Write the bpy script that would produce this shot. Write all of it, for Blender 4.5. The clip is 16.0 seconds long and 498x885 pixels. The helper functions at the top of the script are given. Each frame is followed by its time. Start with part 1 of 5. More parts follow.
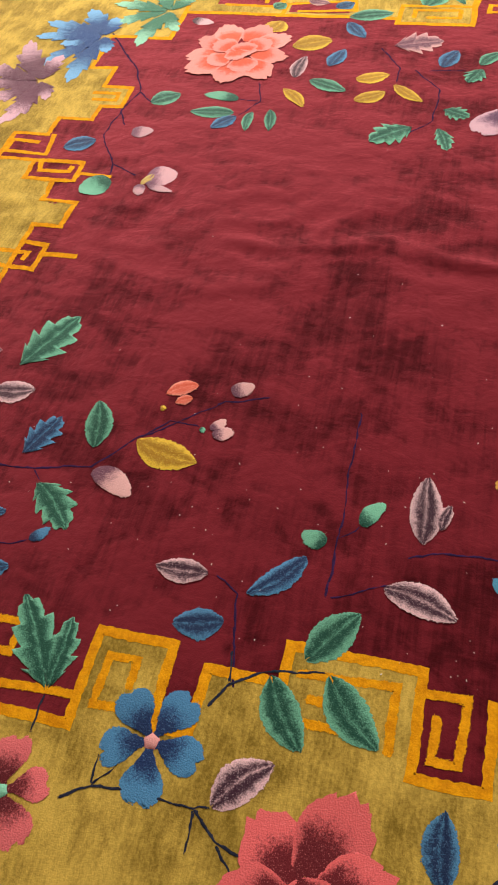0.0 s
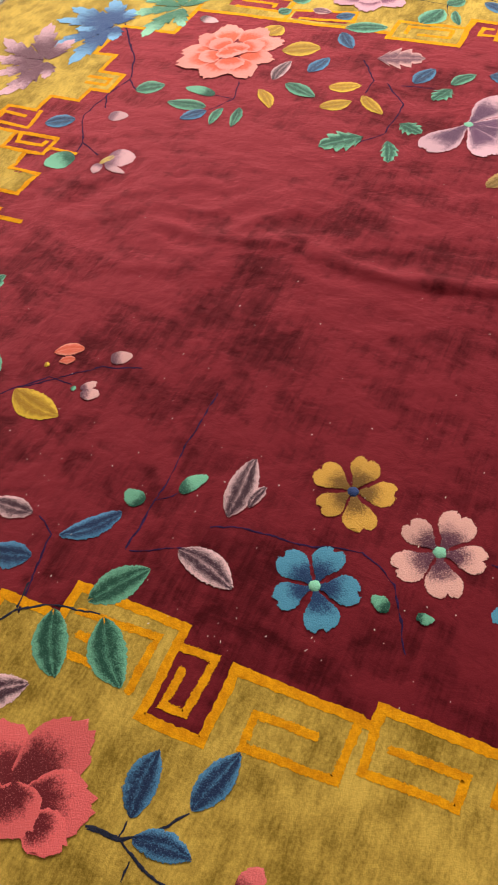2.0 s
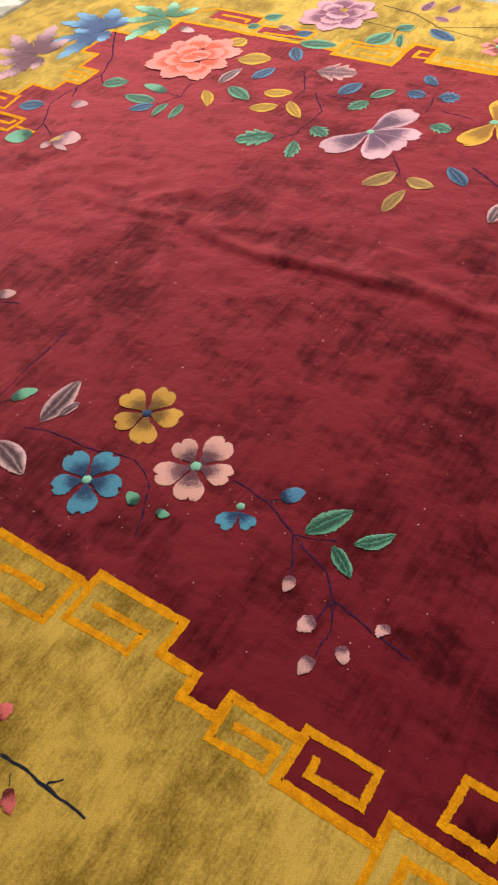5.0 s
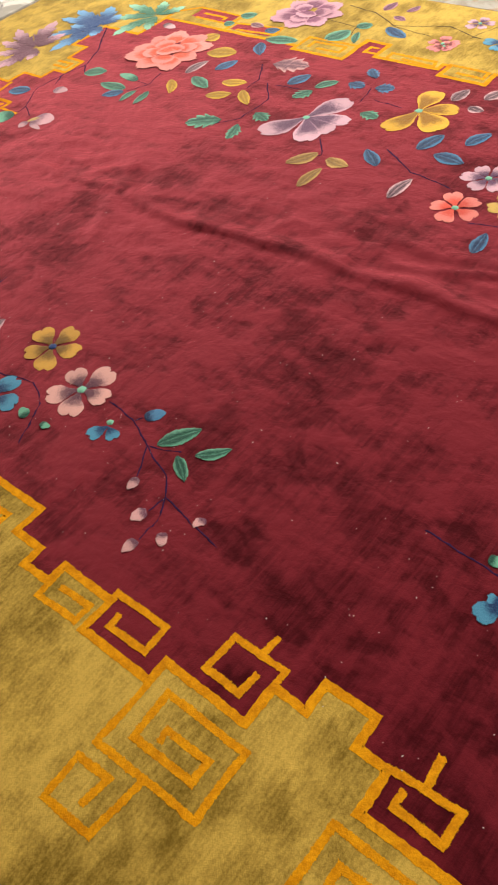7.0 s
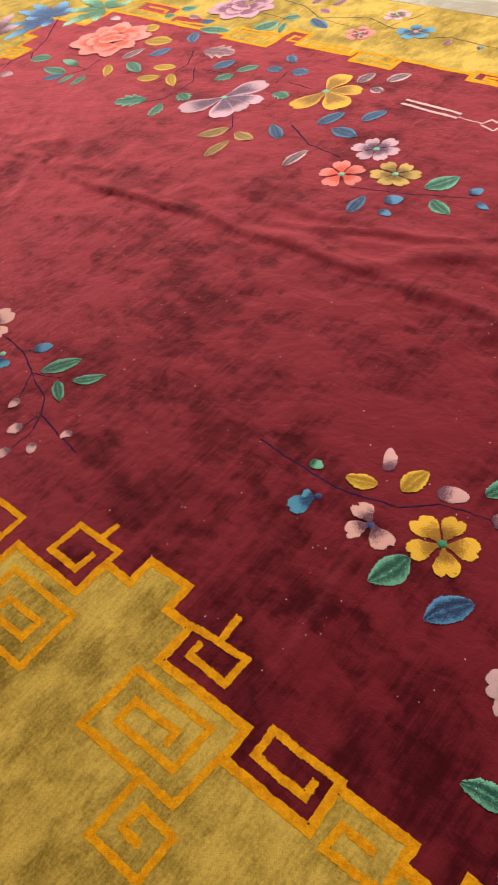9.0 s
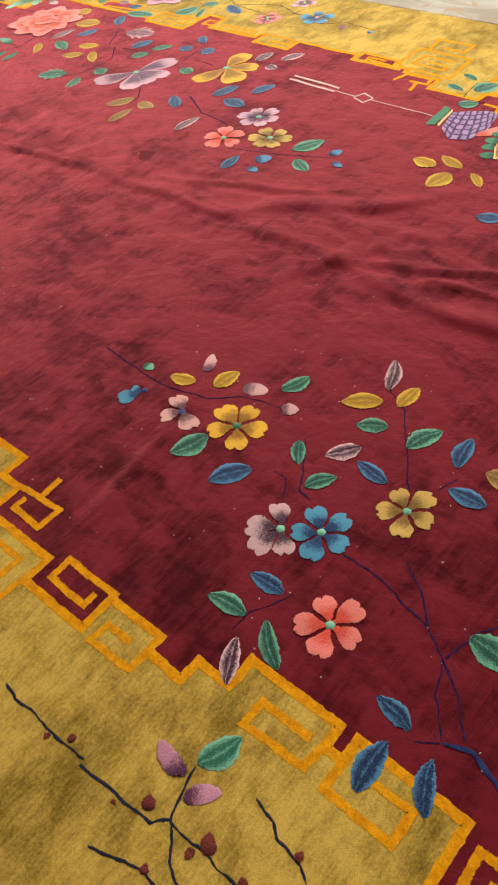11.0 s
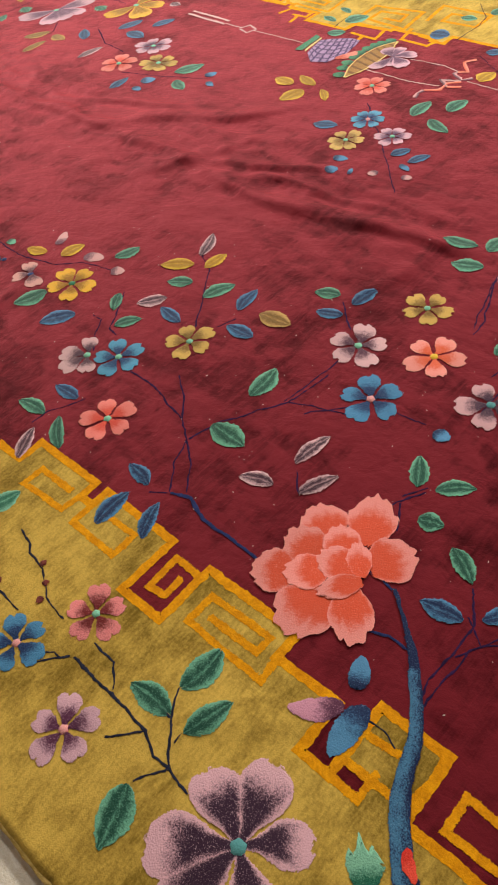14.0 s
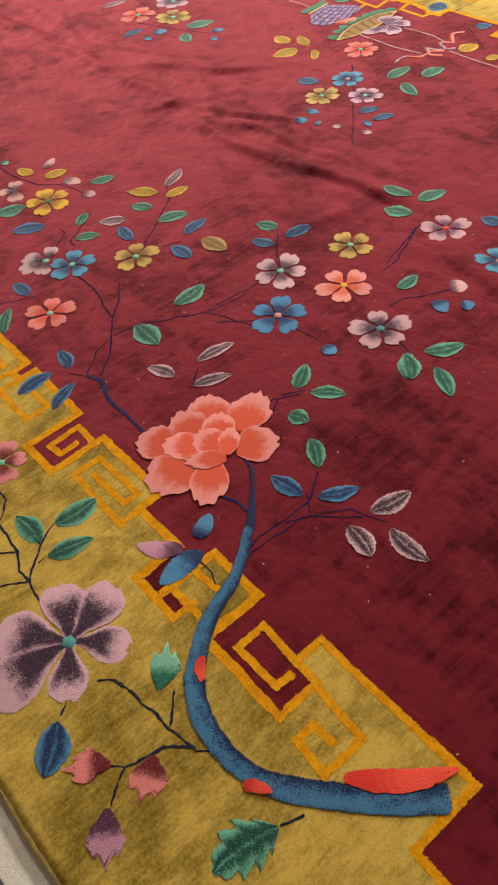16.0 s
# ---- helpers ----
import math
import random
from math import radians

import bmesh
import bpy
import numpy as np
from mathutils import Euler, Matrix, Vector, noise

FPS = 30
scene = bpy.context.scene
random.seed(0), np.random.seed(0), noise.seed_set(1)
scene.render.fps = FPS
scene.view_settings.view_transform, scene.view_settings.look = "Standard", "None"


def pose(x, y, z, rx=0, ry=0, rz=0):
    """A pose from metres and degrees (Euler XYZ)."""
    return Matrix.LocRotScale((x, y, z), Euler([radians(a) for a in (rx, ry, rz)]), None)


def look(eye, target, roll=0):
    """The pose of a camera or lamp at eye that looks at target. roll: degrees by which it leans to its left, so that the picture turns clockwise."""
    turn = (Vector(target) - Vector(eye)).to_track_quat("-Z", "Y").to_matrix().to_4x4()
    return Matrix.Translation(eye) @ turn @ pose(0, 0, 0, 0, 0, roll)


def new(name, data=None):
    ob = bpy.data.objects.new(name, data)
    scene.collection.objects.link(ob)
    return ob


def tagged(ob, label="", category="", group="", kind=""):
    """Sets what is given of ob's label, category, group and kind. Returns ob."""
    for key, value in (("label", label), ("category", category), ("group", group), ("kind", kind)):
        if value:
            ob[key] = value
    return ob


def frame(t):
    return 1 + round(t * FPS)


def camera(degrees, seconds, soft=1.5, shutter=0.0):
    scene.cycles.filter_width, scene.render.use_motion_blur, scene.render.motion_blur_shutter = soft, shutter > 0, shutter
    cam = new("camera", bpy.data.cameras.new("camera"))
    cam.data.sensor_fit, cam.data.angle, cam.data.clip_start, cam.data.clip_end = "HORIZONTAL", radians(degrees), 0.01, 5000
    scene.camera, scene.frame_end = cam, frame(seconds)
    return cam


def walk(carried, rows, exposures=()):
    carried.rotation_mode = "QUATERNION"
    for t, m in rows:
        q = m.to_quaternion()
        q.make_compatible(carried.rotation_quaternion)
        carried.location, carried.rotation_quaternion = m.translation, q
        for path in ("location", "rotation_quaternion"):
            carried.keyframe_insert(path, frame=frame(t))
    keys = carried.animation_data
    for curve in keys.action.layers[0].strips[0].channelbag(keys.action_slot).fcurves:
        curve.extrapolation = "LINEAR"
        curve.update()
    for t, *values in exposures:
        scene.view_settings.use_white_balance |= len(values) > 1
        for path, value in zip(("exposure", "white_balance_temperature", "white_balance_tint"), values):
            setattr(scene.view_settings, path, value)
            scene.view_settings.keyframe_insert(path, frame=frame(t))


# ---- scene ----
cam = camera(35.4, 16.0, soft=1.8)
PATH = [
    (0, (-0.258, 0.107, 1.424), (-0.683, 1.217, -0.185), -8.7),
    (0.5, (-0.111, 0.099, 1.433), (-0.59, 1.188, -0.175), -8.5),
    (1, (0.024, 0.122, 1.452), (-0.507, 1.193, -0.151), -8.3),
    (1.5, (0.18, 0.163, 1.44), (-0.403, 1.222, -0.154), -8.4),
    (2, (0.301, 0.16, 1.432), (-0.325, 1.206, -0.154), -8.3),
    (2.5, (0.434, 0.118, 1.431), (-0.227, 1.159, -0.143), -8.3),
    (3, (0.558, 0.105, 1.443), (-0.133, 1.144, -0.12), -7.8),
    (3.5, (0.688, 0.136, 1.449), (-0.039, 1.169, -0.102), -7.6),
    (4, (0.813, 0.169, 1.454), (0.052, 1.185, -0.092), -7.8),
    (4.5, (0.929, 0.175, 1.449), (0.132, 1.179, -0.086), -8.1),
    (5, (1.082, 0.167, 1.456), (0.25, 1.155, -0.072), -8.5),
    (5.2, (1.155, 0.175, 1.464), (0.308, 1.159, -0.058), -8.5),
    (7.3, (1.74, 0.193, 1.481), (0.767, 1.096, -0.015), -10.4),
    (7.5, (1.768, 0.198, 1.464), (0.795, 1.112, -0.025), -9.8),
    (8, (1.908, 0.234, 1.463), (0.918, 1.14, -0.021), -10.3),
    (8.5, (2.043, 0.224, 1.448), (1.046, 1.13, -0.03), -10.4),
    (9, (2.192, 0.186, 1.439), (1.195, 1.1, -0.034), -10.2),
    (9.5, (2.338, 0.157, 1.452), (1.34, 1.079, -0.016), -9.9),
    (10, (2.472, 0.162, 1.446), (1.473, 1.091, -0.017), -9.6),
    (10.2, (2.546, 0.168, 1.445), (1.551, 1.101, -0.018), -9.1),
    (12.3, (3.145, 0.123, 1.428), (2.135, 1.025, -0.044), -9.5),
    (12.5, (3.199, 0.131, 1.428), (2.186, 1.027, -0.045), -9.6),
    (13, (3.322, 0.148, 1.405), (2.304, 1.03, -0.073), -9.9),
    (13.5, (3.46, 0.14, 1.402), (2.444, 1.01, -0.085), -10.1),
    (14, (3.599, 0.112, 1.412), (2.587, 0.976, -0.08), -9.9),
    (14.5, (3.714, 0.115, 1.424), (2.699, 0.969, -0.072), -9.5),
    (15, (3.845, 0.139, 1.432), (2.815, 0.97, -0.068), -9.2),
    (15.5, (3.969, 0.161, 1.422), (2.916, 0.96, -0.079), -8.8),
    (16, (4.107, 0.156, 1.406), (3.018, 0.903, -0.096), -8.5),
]
walk(cam, [(t, look(eye, target, roll)) for t, eye, target, roll in PATH])

# ---- tuning ----
LAMP_FAR, LAMP_MID, LAMP_NEAR, WORLD = 158.0, 29.0, 2.5, 0.022
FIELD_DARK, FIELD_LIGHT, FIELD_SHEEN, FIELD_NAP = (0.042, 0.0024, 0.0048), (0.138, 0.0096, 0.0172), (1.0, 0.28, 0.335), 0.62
PILE_LEAN = (-0.20, 0.0, 0.0)  # the whole pile lies towards one end
TIPS_DARK, TIPS_LIGHT = (0.13, 0.014, 0.022), (0.54, 0.100, 0.130)
GOLD_DARK, GOLD_LIGHT, GOLD_NAP = (0.17, 0.105, 0.009), (0.70, 0.475, 0.095), 0.30

# ---- light: a bright showroom, unseen lamps added under its ceiling, strongest on the far side ----
world = bpy.data.worlds.new("world")
world.use_nodes = True
scene.world = world
world.node_tree.nodes["Background"].inputs[0].default_value = (1.0, 0.93, 0.84, 1)
world.node_tree.nodes["Background"].inputs[1].default_value = WORLD


def area(x, y, z, tx, ty, tz, sx, sy, watts, colour=(1.0, 0.92, 0.82)):
    data = bpy.data.lights.new("unseen_lamp", "AREA")
    data.shape, data.size, data.size_y, data.energy, data.color = "RECTANGLE", sx, sy, watts, colour
    ob = new("unseen_lamp", data)
    ob.matrix_world = look((x, y, z), (tx, ty, tz))


for lx, gain in ((-3.2, 1.75), (0.4, 1.0), (4.2, 0.9)):
    area(lx, 5.8, 3.05, lx, 3.0, 0.0, 2.6, 1.0, LAMP_FAR * gain)
for lx, gain in ((-1.0, 0.9), (2.6, 0.95)):
    area(lx, 2.1, 3.15, lx, 2.1, 0.0, 1.2, 0.4, LAMP_MID * gain)
# weak fill lamps added for the dim near border and selvedge
for lx, gain in ((-1.2, 0.6), (2.0, 1.8)):
    area(lx, -1.6, 3.15, lx, -1.0, 0.0, 1.2, 0.4, LAMP_NEAR * gain)

# ---- materials ----
def mat_base(name):
    m = bpy.data.materials.new(name)
    m.use_nodes = True
    nt = m.node_tree
    return m, nt, nt.nodes["Principled BSDF"]


def link(nt, a, b):
    nt.links.new(a, b)


def noise_node(nt, scale, detail=3.0, stretch=None, rough=0.55, distort=0.0):
    tc = nt.nodes.new("ShaderNodeTexCoord")
    n = nt.nodes.new("ShaderNodeTexNoise")
    n.inputs["Scale"].default_value, n.inputs["Detail"].default_value = scale, detail
    n.inputs["Roughness"].default_value, n.inputs["Distortion"].default_value = rough, distort
    if stretch:
        mp = nt.nodes.new("ShaderNodeMapping")
        mp.inputs["Scale"].default_value = stretch[:3]
        if len(stretch) > 3:
            mp.inputs["Rotation"].default_value = (0, 0, radians(stretch[3]))
        link(nt, tc.outputs["Object"], mp.inputs[0])
        link(nt, mp.outputs[0], n.inputs["Vector"])
    else:
        link(nt, tc.outputs["Object"], n.inputs["Vector"])
    return n.outputs["Fac"]


def math_node(nt, op, a, b=None, clamp=False):
    n = nt.nodes.new("ShaderNodeMath")
    n.operation, n.use_clamp = op, clamp
    for i, v in enumerate((a, b)):
        if v is None:
            continue
        if isinstance(v, (int, float)):
            n.inputs[i].default_value = v
        else:
            link(nt, v, n.inputs[i])
    return n.outputs[0]


def ramp(nt, fac, lo, hi, a=0.0, b=1.0):
    n = nt.nodes.new("ShaderNodeMapRange")
    n.interpolation_type = "SMOOTHSTEP"
    for i, v in enumerate((lo, hi, a, b)):
        n.inputs[i + 1].default_value = v
    link(nt, fac, n.inputs[0])
    return n.outputs[0]


def mix(nt, fac, a, b, mode="MIX"):
    n = nt.nodes.new("ShaderNodeMix")
    n.data_type, n.blend_type = "RGBA", mode
    for sock, v in ((n.inputs[0], fac), (n.inputs[6], a), (n.inputs[7], b)):
        if isinstance(v, (int, float)):
            sock.default_value = v
        elif isinstance(v, tuple):
            sock.default_value = (*v, 1)
        else:
            link(nt, v, sock)
    return n.outputs[2]


def pile_finish(nt, bsdf, colour, tint, sheen=0.5, tuft=1.0, relief=None, relief_strength=0.34):
    """Wool pile: dull, with a soft nap sheen and knots a few millimetres across."""
    link(nt, colour, bsdf.inputs["Base Color"])
    bsdf.inputs["Roughness"].default_value = 0.85
    bsdf.inputs["Specular IOR Level"].default_value = 0.12
    bsdf.inputs["Sheen Weight"].default_value = sheen
    bsdf.inputs["Sheen Roughness"].default_value = 0.38
    bsdf.inputs["Sheen Tint"].default_value = (*tint, 1)
    knots = noise_node(nt, 300, 2.0, None, 0.7)
    clumps = noise_node(nt, 55, 3.0, (1.3, 0.8, 1), 0.6)
    h = math_node(nt, "ADD", math_node(nt, "MULTIPLY", knots, 0.9 * tuft), math_node(nt, "MULTIPLY", clumps, 0.35))
    if relief is not None:
        h = math_node(nt, "ADD", h, relief)
    bump = nt.nodes.new("ShaderNodeBump")
    bump.inputs["Strength"].default_value, bump.inputs["Distance"].default_value = relief_strength, 0.006
    link(nt, h, bump.inputs["Height"])
    lean = nt.nodes.new("ShaderNodeVectorMath")
    lean.inputs[1].default_value = PILE_LEAN
    link(nt, bump.outputs[0], lean.inputs[0])
    unit = nt.nodes.new("ShaderNodeVectorMath")
    unit.operation = "NORMALIZE"
    link(nt, lean.outputs[0], unit.inputs[0])
    link(nt, unit.outputs[0], bsdf.inputs["Normal"])
    return unit.outputs[0]


def field_material():
    """Burgundy wool; how its brushed nap catches light is put into the colour, darker along the old fold."""
    m, nt, bsdf = mat_base("burgundy_wool_pile")
    broad = noise_node(nt, 1.2, 3.0, (1.0, 1.0, 1), 0.5, 0.2)
    patch = noise_node(nt, 5.0, 3.0, (1.0, 1.4, 1, 12), 0.55, 0.25)
    worm = noise_node(nt, 14.0, 3.0, (1.0, 1.25, 1, 30), 0.6, 0.35)
    brush = noise_node(nt, 15.0, 4.0, (3.2, 0.3, 1, -12), 0.6, 0.1)
    brush2 = noise_node(nt, 13.0, 4.0, (0.45, 2.2, 1, 8), 0.6, 0.15)
    clump = noise_node(nt, 48.0, 3.0, (1.4, 0.8, 1, -10), 0.6, 0.2)
    fine = noise_node(nt, 170, 3.0, None, 0.7)
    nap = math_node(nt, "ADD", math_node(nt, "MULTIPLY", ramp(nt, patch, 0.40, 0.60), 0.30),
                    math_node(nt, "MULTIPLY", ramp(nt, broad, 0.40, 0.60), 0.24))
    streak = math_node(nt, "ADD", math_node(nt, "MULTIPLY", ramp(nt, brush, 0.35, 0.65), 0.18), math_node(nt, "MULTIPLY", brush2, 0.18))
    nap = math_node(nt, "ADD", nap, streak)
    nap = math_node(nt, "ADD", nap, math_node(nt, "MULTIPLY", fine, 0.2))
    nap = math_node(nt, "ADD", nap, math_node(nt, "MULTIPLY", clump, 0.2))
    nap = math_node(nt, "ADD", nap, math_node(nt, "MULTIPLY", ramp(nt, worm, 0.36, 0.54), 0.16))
    nap_shade = noise_node(nt, 6.5, 5.0, (0.8, 1.5, 1, 18), 0.62, 0.9)
    nap = math_node(nt, "SUBTRACT", nap, math_node(nt, "MULTIPLY", ramp(nt, nap_shade, 0.50, 0.68), 0.12))
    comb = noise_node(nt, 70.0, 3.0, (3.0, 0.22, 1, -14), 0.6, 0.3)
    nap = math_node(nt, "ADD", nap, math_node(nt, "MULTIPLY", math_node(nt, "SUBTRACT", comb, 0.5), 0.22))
    # fold shade and nap sheen painted per vertex darken or pale the colour
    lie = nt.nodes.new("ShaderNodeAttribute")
    lie.attribute_name = "nap_shade"
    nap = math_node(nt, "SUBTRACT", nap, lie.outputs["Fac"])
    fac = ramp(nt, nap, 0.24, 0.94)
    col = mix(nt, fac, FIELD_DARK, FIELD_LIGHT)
    rel = math_node(nt, "ADD", math_node(nt, "MULTIPLY", patch, 4.0), math_node(nt, "MULTIPLY", worm, 2.6))
    normal = pile_finish(nt, bsdf, col, FIELD_SHEEN, FIELD_NAP, 0.5, rel, 0.36)
    bsdf.inputs["Specular IOR Level"].default_value, bsdf.inputs["Roughness"].default_value = 0.05, 0.9
    # the tips of the brushed pile catch the light from the far side
    tips = nt.nodes.new("ShaderNodeBsdfSheen")
    tips.inputs["Roughness"].default_value = 0.55
    link(nt, mix(nt, fac, TIPS_DARK, TIPS_LIGHT), tips.inputs["Color"])
    link(nt, normal, tips.inputs["Normal"])
    both = nt.nodes.new("ShaderNodeAddShader")
    link(nt, bsdf.outputs[0], both.inputs[0])
    link(nt, tips.outputs[0], both.inputs[1])
    link(nt, both.outputs[0], nt.nodes["Material Output"].inputs["Surface"])
    return m


def gold_material():
    """Old-gold wool, mottled where the nap turns, with faint rows of knots."""
    m, nt, bsdf = mat_base("old_gold_wool_pile")
    patch = noise_node(nt, 13.0, 3.0, (1.0, 0.8, 1, 20), 0.6, 0.3)
    broad = noise_node(nt, 3.2, 3.0, (1.0, 0.7, 1, -25), 0.55, 0.3)
    rows = noise_node(nt, 26.0, 3.0, (2.0, 0.5, 1), 0.6)
    fine = noise_node(nt, 150, 3.0, None, 0.7)
    nap = math_node(nt, "ADD", math_node(nt, "MULTIPLY", ramp(nt, patch, 0.32, 0.68), 0.24), math_node(nt, "MULTIPLY", ramp(nt, broad, 0.36, 0.64), 0.24))
    lie = noise_node(nt, 55.0, 4.0, (2.4, 0.5, 1, 35), 0.65, 0.2)
    nap = math_node(nt, "ADD", nap, math_node(nt, "MULTIPLY", rows, 0.34))
    nap = math_node(nt, "ADD", nap, math_node(nt, "MULTIPLY", ramp(nt, lie, 0.28, 0.72), 0.15))
    nap = math_node(nt, "ADD", nap, math_node(nt, "MULTIPLY", fine, 0.60))
    col = mix(nt, ramp(nt, nap, 0.36, 1.14), GOLD_DARK, GOLD_LIGHT)
    pile_finish(nt, bsdf, col, (1.0, 0.80, 0.42), GOLD_NAP, 0.8, math_node(nt, "MULTIPLY", patch, 0.7), 0.26)
    return m


def fray_edge(nt, bsdf):
    """Single knots stand loose along the rim of a dyed shape, so that it frays into the ground."""
    at = nt.nodes.new("ShaderNodeAttribute")
    at.attribute_name = "fray"
    knots = noise_node(nt, 360, 1.0, None, 0.6)
    hold = math_node(nt, "ADD", math_node(nt, "MULTIPLY", at.outputs["Fac"], 0.72), 0.04)
    link(nt, math_node(nt, "GREATER_THAN", knots, hold), bsdf.inputs["Alpha"])


def plain_wool(name, dark, light, sheen=0.25):
    m, nt, bsdf = mat_base(name)
    patch = noise_node(nt, 40.0, 4.0, None, 0.6, 0.4)
    fine = noise_node(nt, 190, 2.0)
    nap = math_node(nt, "ADD", math_node(nt, "MULTIPLY", patch, 0.65), math_node(nt, "MULTIPLY", fine, 0.35))
    pile_finish(nt, bsdf, mix(nt, ramp(nt, nap, 0.3, 0.7), dark, light), light, sheen)
    fray_edge(nt, bsdf)
    return m


def shaded_wool(name, dark, light, sheen=0.4, grain=0.42):
    """Two dyed wools stippled into one another, from the dark one at shade 0 to the light one at 1."""
    m, nt, bsdf = mat_base(name)
    at = nt.nodes.new("ShaderNodeAttribute")
    at.attribute_name = "shade"
    stipple = noise_node(nt, 330, 2.0, None, 0.7)
    loose = noise_node(nt, 60, 3.0)
    s = math_node(nt, "ADD", at.outputs["Fac"], math_node(nt, "MULTIPLY", math_node(nt, "SUBTRACT", stipple, 0.5), 2.0 * grain))
    s = math_node(nt, "ADD", s, math_node(nt, "MULTIPLY", math_node(nt, "SUBTRACT", loose, 0.5), 0.5))
    col = mix(nt, ramp(nt, s, 0.22, 0.78), dark, light)
    # highlights on single fibres, put into the colour as pale specks
    tips = ramp(nt, noise_node(nt, 420, 1.0, None, 0.6), 0.60, 0.70)
    col = mix(nt, math_node(nt, "MULTIPLY", tips, 0.32), col, tuple(min(0.92, 1.25 * c + 0.12) for c in light))
    info = nt.nodes.new("ShaderNodeObjectInfo")
    hsv = nt.nodes.new("ShaderNodeHueSaturation")
    link(nt, math_node(nt, "ADD", math_node(nt, "MULTIPLY", info.outputs["Random"], 0.24), 0.88), hsv.inputs["Value"])
    link(nt, col, hsv.inputs["Color"])
    pile_finish(nt, bsdf, hsv.outputs[0], tuple(0.6 * c + 0.4 for c in light), sheen + 0.2, 1.3)
    fray_edge(nt, bsdf)
    bsdf.inputs["Roughness"].default_value, bsdf.inputs["Specular IOR Level"].default_value = 0.7, 0.14
    return m


FIELD = field_material()
GOLD = gold_material()
FRET = plain_wool("orange_gold_wool", (0.62, 0.23, 0.002), (0.92, 0.42, 0.005), 0.12)
NAVY = plain_wool("navy_wool", (0.015, 0.005, 0.032), (0.045, 0.014, 0.080), 0.15)
INK = plain_wool("ink_blue_wool", (0.012, 0.014, 0.03), (0.03, 0.035, 0.07), 0.1)
TWIG = plain_wool("indigo_wool", (0.012, 0.018, 0.075), (0.03, 0.045, 0.16), 0.1)
STEMS = {"N": NAVY, "K": INK, "U": TWIG}

DYES = {
    "G": ((0.012, 0.075, 0.052), (0.17, 0.47, 0.33)),
    "B": ((0.012, 0.028, 0.09), (0.085, 0.26, 0.48)),
    "sky": ((0.015, 0.05, 0.20), (0.20, 0.46, 0.78)),
    "sage": ((0.03, 0.15, 0.09), (0.30, 0.62, 0.46)),
    "plum": ((0.10, 0.02, 0.05), (0.70, 0.42, 0.52)),
    "L": ((0.045, 0.014, 0.03), (0.76, 0.49, 0.54)),
    "V": ((0.10, 0.03, 0.07), (0.60, 0.28, 0.40)),
    "P": ((0.14, 0.05, 0.09), (0.72, 0.40, 0.41)),
    "C": ((0.20, 0.08, 0.14), (0.66, 0.38, 0.44)),
    "Y": ((0.36, 0.18, 0.01), (0.80, 0.52, 0.05)),
    "YL": ((0.6, 0.4, 0.1), (0.85, 0.68, 0.3)),
    "M": ((0.02, 0.16, 0.10), (0.26, 0.62, 0.44)),
    "A": ((0.20, 0.11, 0.025), (0.60, 0.37, 0.12)),
    "O": ((0.70, 0.12, 0.07), (0.86, 0.30, 0.23)),
    "Q": ((0.13, 0.015, 0.02), (0.80, 0.17, 0.18)),
    "T": ((0.16, 0.015, 0.02), (0.88, 0.27, 0.25)),
    "W": ((0.10, 0.015, 0.015), (0.19, 0.035, 0.025)),
    "navy": ((0.008, 0.015, 0.06), (0.03, 0.06, 0.2)),
    "mint": ((0.10, 0.33, 0.22), (0.25, 0.62, 0.45)),
    "rose": ((0.70, 0.2, 0.2), (0.88, 0.40, 0.40)),
    "teal": ((0.04, 0.18, 0.2), (0.10, 0.34, 0.36)),
    "red": ((0.70, 0.04, 0.025), (0.90, 0.09, 0.055)),
    "leafgreen": ((0.015, 0.09, 0.05), (0.05, 0.22, 0.12)),
}
WORDS = {"G": "green", "B": "blue", "L": "lilac", "V": "purple", "P": "pale pink", "C": "lilac pink", "Y": "yellow", "YL": "pale yellow",
         "M": "mint green", "A": "amber", "O": "coral", "Q": "pink", "T": "coral red", "W": "maroon"}
DYED = {k: shaded_wool("wool_" + k, a, b) for k, (a, b) in DYES.items()}
